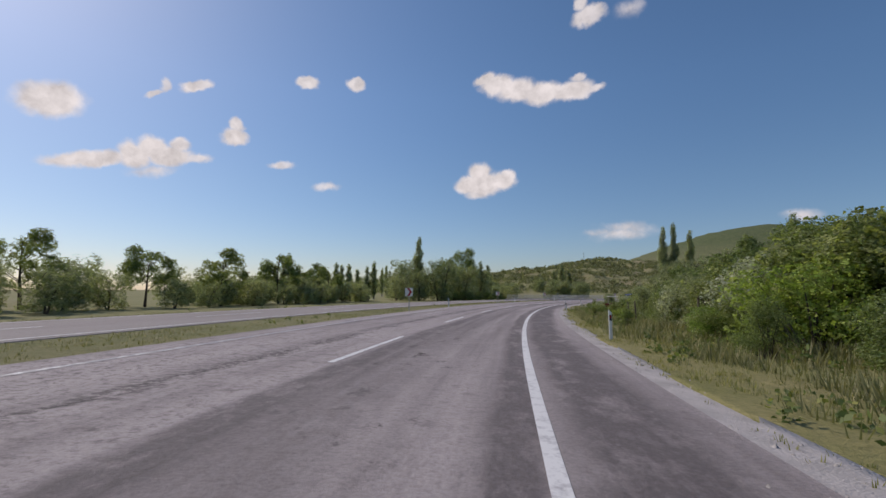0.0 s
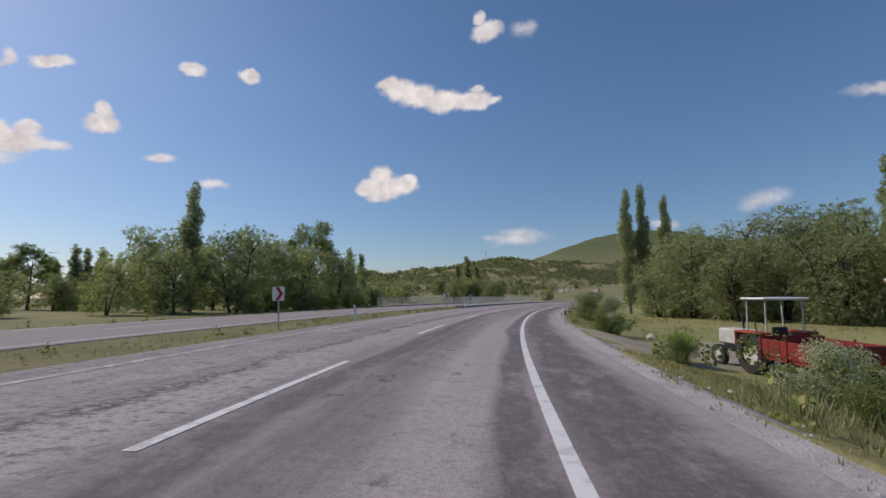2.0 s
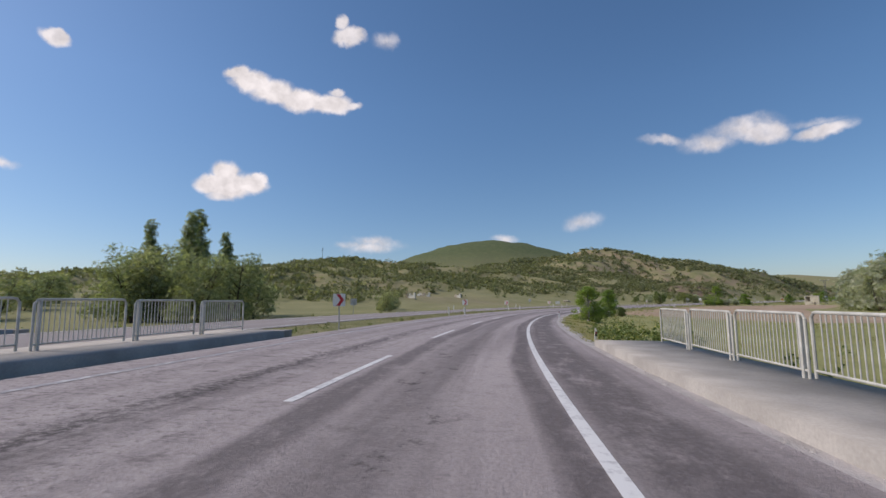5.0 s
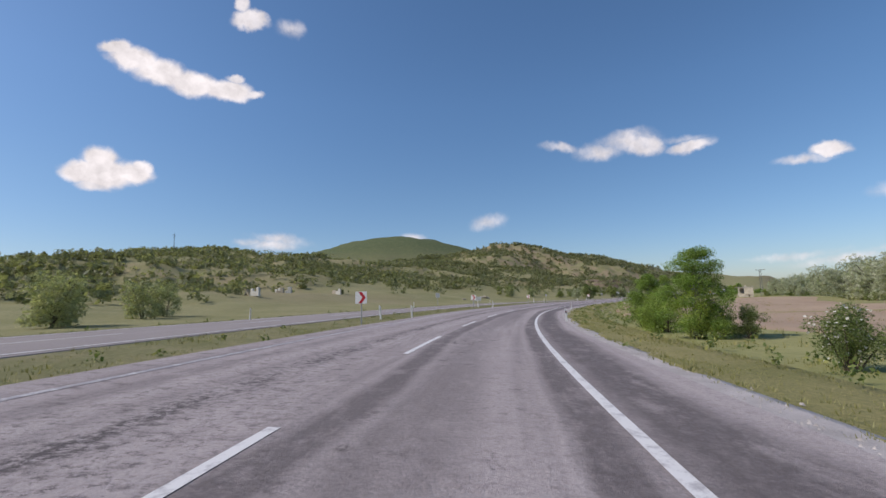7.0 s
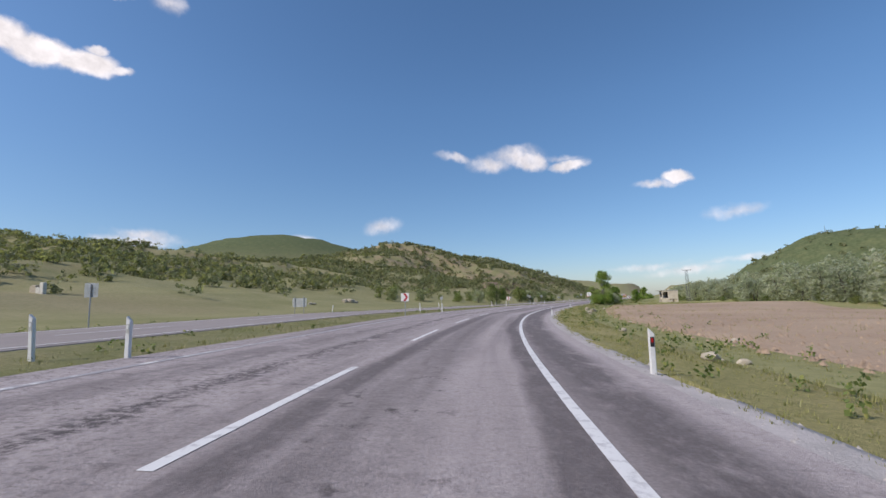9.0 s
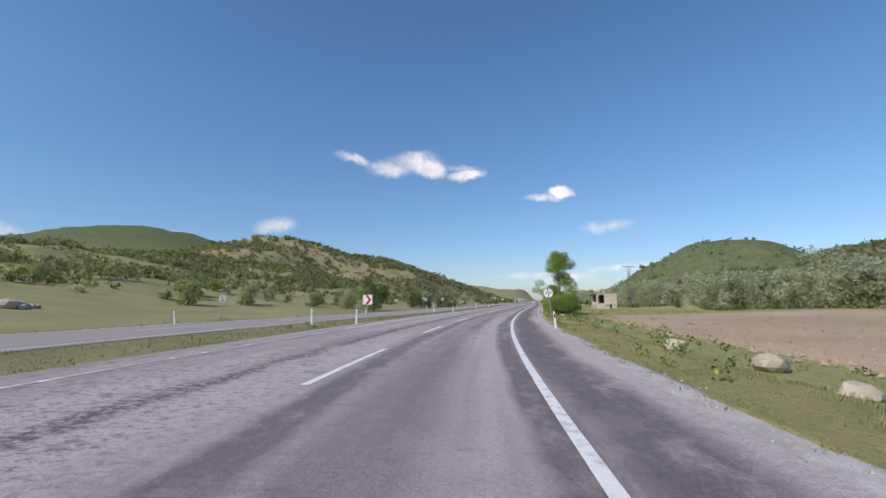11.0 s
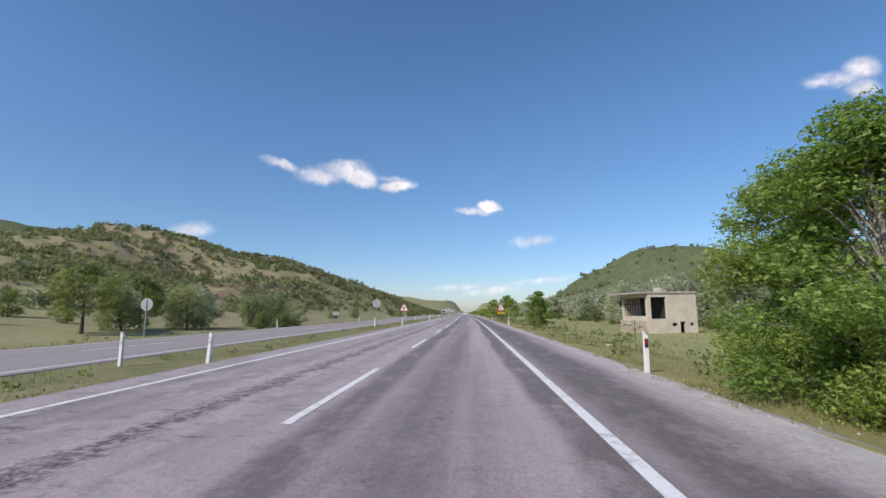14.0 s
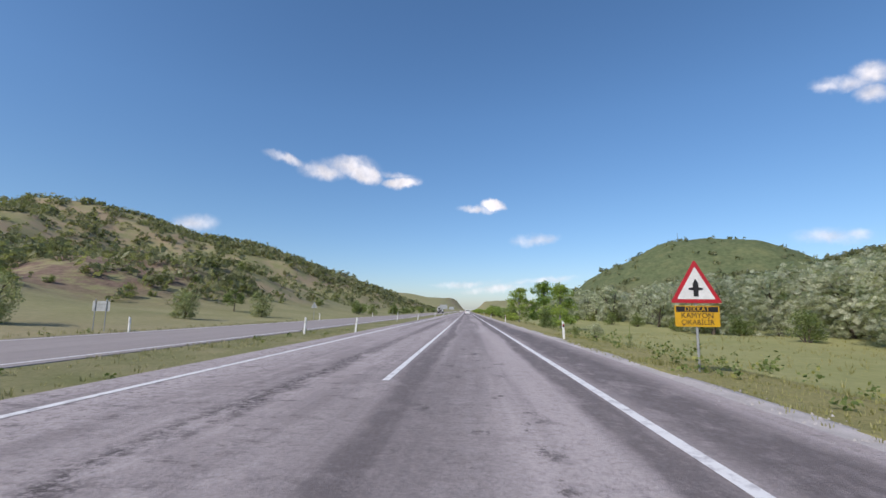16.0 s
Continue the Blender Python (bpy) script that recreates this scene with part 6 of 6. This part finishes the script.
# ---- tractor and trailer ----
def wheel(name, x, y, z, r, w, parent, hub):
    bm = bmesh.new()
    prof = [(-w / 2, r * 0.55), (-w / 2, r * 0.9), (-w * 0.35, r), (w * 0.35, r), (w / 2, r * 0.9), (w / 2, r * 0.55)]
    n = 22
    rings = [[bm.verts.new((x + px, y + pr * math.cos(2 * math.pi * i / n), z + pr * math.sin(2 * math.pi * i / n))) for px, pr in prof] for i in range(n)]
    for i in range(n):
        a, b = rings[i], rings[(i + 1) % n]
        for j in range(len(prof) - 1):
            bm.faces.new((a[j], a[j + 1], b[j + 1], b[j]))
    bmesh.ops.recalc_face_normals(bm, faces=bm.faces[:])
    tyre = part(name, bm, M_RUBBER, parent)
    part("rim", bm_tubes(([(x - w * 0.3, y, z), (x + w * 0.3, y, z)], r * 0.56), sides=18), hub, tyre, "pale wheel rim")
    return tyre


def tractor():
    ob = stand("tractor", 62.4, 6.8, "old red tractor with a white sunshade roof parked on grass", "tractor", on_ground=True, turn=12)
    ob.matrix_basis = ob.matrix_basis @ Matrix.Diagonal((0.86, 0.86, 0.86, 1))
    part("bonnet", bm_box((-0.33, 0.33, 0.7, 2.15, 0.75, 1.3), bevel=0.06), M_OFFWHITE, ob, "pale bonnet")
    part("chassis", bm_box((-0.25, 0.25, -0.6, 2.0, 0.5, 0.78), bevel=0.03), M_BLACK, ob)
    part("grille", bm_box((-0.26, 0.26, 2.15, 2.19, 0.8, 1.22)), M_DARK, ob)
    part("mudguard", bm_box((-0.98, -0.55, -0.75, 0.35, 1.28, 1.36), (-0.98, -0.55, 0.3, 0.38, 0.9, 1.36), bevel=0.03), M_ORANGE, ob)
    part("mudguard", bm_box((0.55, 0.98, -0.75, 0.35, 1.28, 1.36), (0.55, 0.98, 0.3, 0.38, 0.9, 1.36), bevel=0.03), M_ORANGE, ob)
    part("seat", bm_box((-0.25, 0.25, -0.35, 0.1, 1.05, 1.15), (-0.25, 0.25, -0.42, -0.34, 1.1, 1.5), bevel=0.03), M_BLACK, ob)
    part("steering_wheel", bm_tubes(([(0.2 * math.cos(a), 0.42 + 0.06 * math.sin(a), 1.42 + 0.19 * math.sin(a)) for a in np.linspace(0, 6.283, 17)], 0.016), sides=6), M_BLACK, ob)
    for x, y in ((-0.62, 0.2), (0.62, 0.2), (-0.62, -0.6), (0.62, -0.6)):
        part("roof_post", bm_tubes(([(x, y, 1.3), (x * 0.95, y, 2.35)], 0.025)), M_OFFWHITE, ob)
    part("sunshade", bm_box((-0.75, 0.75, -0.75, 0.3, 2.34, 2.42), bevel=0.035), M_WHITE, ob, "flat white sunshade roof")
    part("exhaust", bm_tubes(([(0.2, 1.5, 1.3), (0.2, 1.5, 1.95)], 0.035)), M_BLACK, ob)
    for x in (-0.75, 0.75):
        wheel("rear_wheel", x, -0.2, 0.68, 0.68, 0.36, ob, M_OFFWHITE)
        wheel("front_wheel", x * 0.85, 1.65, 0.38, 0.38, 0.2, ob, M_OFFWHITE)


def trailer():
    ob = stand("farm_trailer", 59.5, 6.35, "dark red steel farm trailer with drop sides", "trailer", on_ground=True, turn=6)
    ob.matrix_basis = ob.matrix_basis @ Matrix.Diagonal((0.74, 0.5, 0.78, 1))
    part("bed", bm_box((-0.95, 0.95, -1.7, 1.7, 0.82, 0.92), bevel=0.01), M_RUST, ob)
    for y0, y1 in ((-1.7, 0.0), (0.0, 1.7)):
        for x in (-0.98, 0.95):
            side = part("side_board", bm_box((x, x + 0.035, y0 + 0.03, y1 - 0.03, 0.93, 1.42), bevel=0.008), M_RUST, ob)
            part("rib", bm_box((x - 0.012, x + 0.047, y0 + 0.45, y0 + 0.52, 0.93, 1.40), (x - 0.012, x + 0.047, y0 + 1.2, y0 + 1.27, 0.93, 1.40)), M_RUST, side)
    part("tailboard", bm_box((-0.95, 0.95, -1.74, -1.705, 0.93, 1.42), bevel=0.008), M_RUST, ob)
    part("headboard", bm_box((-0.95, 0.95, 1.705, 1.74, 0.93, 1.5), bevel=0.008), M_RUST, ob)
    for x, y in ((-0.98, -1.72), (0.98, -1.72), (-0.98, 1.72), (0.98, 1.72), (-0.98, 0), (0.98, 0)):
        part("stake", bm_box((x - 0.03, x + 0.03, y - 0.03, y + 0.03, 0.7, 1.48)), M_RUST, ob)
    part("chassis", bm_box((-0.45, -0.35, -1.6, 1.9, 0.62, 0.82), (0.35, 0.45, -1.6, 1.9, 0.62, 0.82), (-0.5, 0.5, -1.65, -1.55, 0.5, 0.8)), M_BLACK, ob)
    part("drawbar", bm_tubes(([(-0.4, 1.7, 0.68), (0, 2.7, 0.6)], 0.04), ([(0.4, 1.7, 0.68), (0, 2.7, 0.6)], 0.04)), M_BLACK, ob)
    for x in (-0.78, 0.78):
        for y in (-1.0, 1.05):
            wheel("wheel", x, y, 0.38, 0.38, 0.22, ob, M_RUST)


tractor()
trailer()

# orchard fence posts
fence = stand("fence_post", 30, 6.8, "crooked grey wooden fence post in tall grass", "fence post", "orchard fence posts", on_ground=True)
part("stake", bm_tubes(([(0, 0, -0.4), (0.03, 0.02, 0.7), (0.0, 0.05, 1.5)], [0.06, 0.055, 0.045]), sides=7), M_WOOD, fence)
for k, s in enumerate((34, 38.5, 26, 22, 18)):
    p = spots(s, 7.0 + (k % 3) * 0.3)
    copy_thing(fence, place(s, 7.0 + (k % 3) * 0.3, float(ground_z(np.array([p[0]]), np.array([p[1]]))[0]), k * 40, (k * 29 % 11) - 5))


# ---- abandoned house ----
def house():
    ob = stand("abandoned_house", 402.6, 16.4, "derelict flat-roofed house of stained plaster with empty openings", "house", on_ground=True, turn=8)
    ob.matrix_basis = ob.matrix_basis @ Matrix.Diagonal((1.04, 1.04, 1.15, 1))
    z0 = -0.35
    W, D, T, F, H = 4.9, 5.2, 0.25, 1.15, 3.45   # across, along, wall, floor level, roof level
    # end wall facing the oncoming lane: a wide opening, plain wall, cellar door and slots
    bm = bmesh.new()
    xs, zs = [0, 0.3, 1.85, 2.35, 2.85, 3.15, 3.65, 4.15, 4.5, W], [z0, 0.62, 0.92, 1.0, F, F + 0.12, H - 0.3, H]
    for a in range(len(xs) - 1):
        for c in range(len(zs) - 1):
            hole = a == 1 and c == 5 or a in (3, 7) and c == 1 or a == 5 and c < 3
            if not hole:
                vv = [bm.verts.new((x, y, z)) for y in (0, T) for x, z in ((xs[a], zs[c]), (xs[a + 1], zs[c]), (xs[a + 1], zs[c + 1]), (xs[a], zs[c + 1]))]
                for f in ((0, 1, 2, 3), (7, 6, 5, 4), (0, 4, 5, 1), (1, 5, 6, 2), (2, 6, 7, 3), (3, 7, 4, 0)):
                    bm.faces.new([vv[i] for i in f])
    bmesh.ops.remove_doubles(bm, verts=bm.verts[:], dist=0.001)
    seen = {}
    for f in bm.faces:
        seen.setdefault(frozenset(f.verts), []).append(f)
    bmesh.ops.delete(bm, geom=[f for fs in seen.values() if len(fs) > 1 for f in fs], context="FACES_ONLY")
    part("end_wall", bm, M_PLASTER, ob)
    # road side: low wall, pillars and a broken window grid
    part("road_wall", bm_box((0, T, T, D, z0, F + 0.35), (0, T, T, 0.5, F + 0.35, H),  (0, T, D - 0.3, D, F + 0.35, H), (0, T, T, D, H - 0.3, H)), M_PLASTER, ob)
    part("stone_base", bm_box((-0.12, 0, 0.4, D + 0.3, z0, F - 0.05), bevel=0.03), M_STONE, ob, "rough stone facing below the porch")
    for k in range(26):
        r_ = random.Random(k)
        y, z = r_.uniform(0.5, D), r_.uniform(z0 + 0.2, F - 0.25)
        part("stone", bm_box((-0.2 - r_.uniform(0, 0.05), -0.1, y, y + r_.uniform(0.25, 0.5), z, z + r_.uniform(0.14, 0.26)), bevel=0.03), M_STONE, ob)
    part("back_wall", bm_box((T, W, D - T, D, z0, H)), M_PLASTER, ob)
    part("far_wall", bm_box((W - T, W, T, D - T, z0, H)), M_PLASTER, ob)
    part("inner_wall", bm_box((1.95, 2.1, T, D - T, F, H)), M_DARK, ob)
    part("floor_slab", bm_box((0.02, W - 0.02, 0.02, D - 0.02, F - 0.15, F)), M_CONCRETE, ob)
    for k, y in enumerate(np.linspace(1.0, 4.2, 7)):
        part("window_bar", bm_box((0.1, 0.15, y, y + 0.05, F + 0.35, H - 0.3)), M_BLACK, ob)
    for z in (F + 0.9, F + 1.4):
        part("window_bar", bm_box((0.1, 0.15, 0.5, D - 0.3, z, z + 0.05)), M_BLACK, ob)
    part("roof_slab", bm_box((-0.95, W + 0.05, -0.1, D + 0.6, H, H + 0.16), bevel=0.015), M_CONCRETE, ob, "overhanging concrete roof slab")
    part("chimney", bm_box((2.2, 2.75, 2.2, 2.75, H + 0.16, H + 0.62), bevel=0.02), M_PLASTER, ob)


house()


# ---- lattice pylon ----
def pylon(s, u, tall):
    ob = stand("power_pylon", s, u, "rusty lattice steel power pylon with a crossarm", "pylon", on_ground=True, turn=20)
    leg = lambda f: 0.42 * (1 - f) + 0.16 * f
    for sx in (-1, 1):
        for sy in (-1, 1):
            part("leg", bm_box((-0.03, 0.03, -0.03, 0.03, 0, 1)), M_GRILL, ob).matrix_basis = Matrix(((1, 0, sx * (leg(1) - leg(0)), sx * leg(0)), (0, 1, sy * (leg(1) - leg(0)), sy * leg(0)), (0, 0, tall, -0.3), (0, 0, 0, 1)))
    n = 13
    for side in range(4):
        pts = []
        for k in range(n + 1):
            f = k / n
            a = (-1 if k % 2 else 1) * leg(f)
            b = leg(f)
            x, y = ((a, -b), (b, a), (-a, b), (-b, -a))[side]
            pts.append((x, y, f * tall - 0.3))
        part("lattice", bm_tubes((pts, 0.018), sides=4), M_GRILL, ob)
    part("crossarm", bm_box((-1.6, 1.6, -0.05, 0.05, tall - 0.38, tall - 0.28), (-1.6, 1.6, -0.02, 0.02, tall - 0.28, tall - 0.22)), M_GRILL, ob)
    for x in (-1.5, 0.0, 1.5):
        part("insulator", bm_tubes(([(x, 0, tall - 0.25), (x, 0, tall - 0.1), (x, 0, tall - 0.05), (x, 0, tall + 0.12)], [0.03, 0.07, 0.05, 0.06]), sides=8), M_WHITE, ob, "white insulator")


pylon(400.8, 24.4, 10.9)


# ---- ruins, rocks, hilltop masts ----
def ruin(s, u, length, seed, label):
    r_ = random.Random(seed)
    ob = stand("ruined_wall", s, u, label, "ruin", "ruined walls in the meadow", on_ground=True, turn=r_.uniform(-20, 20))
    x = 0.0
    while x < length:
        w = r_.uniform(0.5, 1.1)
        top = r_.uniform(0.4, 1.5)
        part("wall_stub", bm_box((x, x + w, 0, 0.45, -0.4, top), bevel=0.06), M_STONE if r_.random() < 0.5 else M_OFFWHITE, ob)
        x += w + r_.choice((0.0, 0.0, 0.5))
    return ob


ruin(248.5, -68.0, 5.0, 1, "crumbling pale stone wall of a ruined hut")
ruin(258.2, -71.6, 4.0, 2, "crumbling pale stone wall of a ruined hut")
ruin(262.6, -78.0, 3.0, 3, "low broken stone wall in the grass")
ruin(271.5, -69.0, 3.5, 4, "low broken stone wall in the grass")

def rock(s, u, size, seed, label="pale rounded boulder lying in the verge grass"):
    r_ = np.random.RandomState(seed)
    bm = bmesh.new()
    bmesh.ops.create_icosphere(bm, subdivisions=2, radius=1.0)
    for v in bm.verts:
        n = noise.noise(v.co * 1.3 + Vector((seed * 3.1, 0, 0)))
        v.co = Vector((v.co.x * 1.25, v.co.y, v.co.z * 0.7)) * size * (1 + 0.35 * n)
    p = spots(s, u)
    z = float(ground_z(np.array([p[0]]), np.array([p[1]]))[0]) if u > 5 or u < -21 else p[2] - 0.2
    ob = part("rock", bm, M_STONE)
    tagged(ob, label, "rock", "rocks in the verge")
    ob.matrix_basis = pose(p[0], p[1], z + size * 0.35, 0, 0, seed * 50)


for k, (s, u, z) in enumerate(((238.5, 4.6, 0.22), (239.2, 5.1, 0.12), (239, 5.6, 0.14), (252, 5.4, 0.18), (262, 7.6, 0.15), (281, 5.4, 0.35), (285, 5.2, 0.3), (288.5, 5.8, 0.4), (292, 5.0, 0.3), (321.9, 4.2, 0.2), (325, 2.95, 0.17),
                               (246, 8.5, 0.15), (170, 3.9, 0.1), (168.6, 4.5, 0.12), (375, 4.2, 0.14), (384, 4.4, 0.2), (66, 4.6, 0.18), (180, 6.5, 0.1), (232, 6.6, 0.14), (299, 7.0, 0.2))):
    rock(s, u, z, k)


for k, (s, u, z) in enumerate(((310.5, -47.5, 0.7), (311.2, -46.8, 0.85), (312.2, -47.2, 0.7), (312.9, -46.5, 0.4), (311.8, -45.9, 0.45), (313.6, -46.9, 0.35), (298, -45.5, 0.4), (298.6, -45.2, 0.34))):
    rock(s, u, z, 40 + k, "pale upright stone in the meadow grass")


def mast(x, y, tall, label):
    z = float(ground_z(np.array([x]), np.array([y]))[0])
    ob = tagged(new("mast"), label, "mast")
    ob.matrix_basis = pose(x, y, z)
    part("pole", bm_tubes(([(0, 0, -0.5), (0, 0, tall * 0.6), (0, 0, tall)], [0.22, 0.16, 0.08]), sides=6), M_GRILL, ob)
    part("arms", bm_box((-0.8, 0.8, -0.05, 0.05, tall * 0.9, tall * 0.92), (-0.5, 0.5, -0.05, 0.05, tall * 0.8, tall * 0.82)), M_GRILL, ob)


mast(115.2, 442.0, 11.0, "thin grey radio mast on the wooded ridge")
mast(640.0, 40.0, 9.0, "thin grey mast on the far green hilltop")
mast(700.0, 150.0, 7.0, "thin grey mast on the far green hilltop")


# ---- vehicles ----
def truck(s, u, z):
    ob = stand("tipper_truck", s, u, "white-cabbed tipper truck on the opposite carriageway", "truck", h=-0.1, turn=180)
    part("cab", bm_prism([(-1.2, 0.55), (1.2, 0.55), (1.2, 2.3), (1.05, 2.95), (-1.05, 2.95), (-1.2, 2.3)], 2.2, 4.1, 0.06), M_WHITE, ob)
    part("windscreen", bm_box((-1.05, 1.05, 4.08, 4.12, 1.7, 2.6), bevel=0.01), M_GLASS, ob, "dark windscreen")
    part("bumper", bm_box((-1.22, 1.22, 4.05, 4.25, 0.45, 0.95), bevel=0.03), M_BLACK, ob)
    part("grille", bm_box((-0.9, 0.9, 4.1, 4.15, 1.0, 1.5)), M_BLACK, ob)
    for x in (-0.95, 0.95):
        part("headlight", bm_box((x - 0.18, x + 0.18, 4.24, 4.28, 0.62, 0.82)), M_WHITE, ob, "headlight")
    part("body", bm_prism([(-1.2, 1.1), (1.2, 1.1), (1.25, 3.0), (-1.25, 3.0)], -4.2, 1.9, 0.05), M_OFFWHITE, ob)
    part("tarpaulin", bm_prism([(-1.25, 3.0), (1.25, 3.0), (0.8, 3.35), (-0.8, 3.35)], -4.1, 1.8, 0.05), M_GRILL, ob)
    part("chassis", bm_box((-0.5, 0.5, -4.2, 4.0, 0.6, 1.1)), M_BLACK, ob)
    for y in (-3.2, -1.9, 3.1):
        for x in (-1.0, 1.0):
            wheel("wheel", x, y, 0.5, 0.5, 0.3, ob, M_GRILL)


truck(620, -14.0, 0)


def car(s, u, paint, label):
    ob = stand("car", s, u, label, "car", "distant cars", h=0.0)
    bm = bm_prism([(-2.1, 0.3), (2.1, 0.3), (2.15, 0.75), (1.2, 0.9), (0.55, 1.42), (-1.2, 1.45), (-1.95, 0.95), (-2.15, 0.9)], -0.85, 0.85, 0.06)
    bm.transform(Matrix.Rotation(math.pi / 2, 4, "Z"))
    part("body", bm, paint, ob)
    part("rear_window", bm_box((-0.62, 0.62, -1.86, -1.5, 1.0, 1.33), bevel=0.02), M_GLASS, ob, "dark rear window")
    for x in (-0.7, 0.7):
        part("tail_light", bm_box((x - 0.12, x + 0.12, -2.16, -2.1, 0.7, 0.88)), M_REFLECT, ob, "red tail light")
        for y in (-1.3, 1.3):
            wheel("wheel", x * 1.1, y, 0.31, 0.31, 0.2, ob, M_GRILL)


car(560, -1.8, M_WHITE, "small white car far ahead on the road")
car(690, -5.3, M_OFFWHITE, "small pale car far ahead on the road")
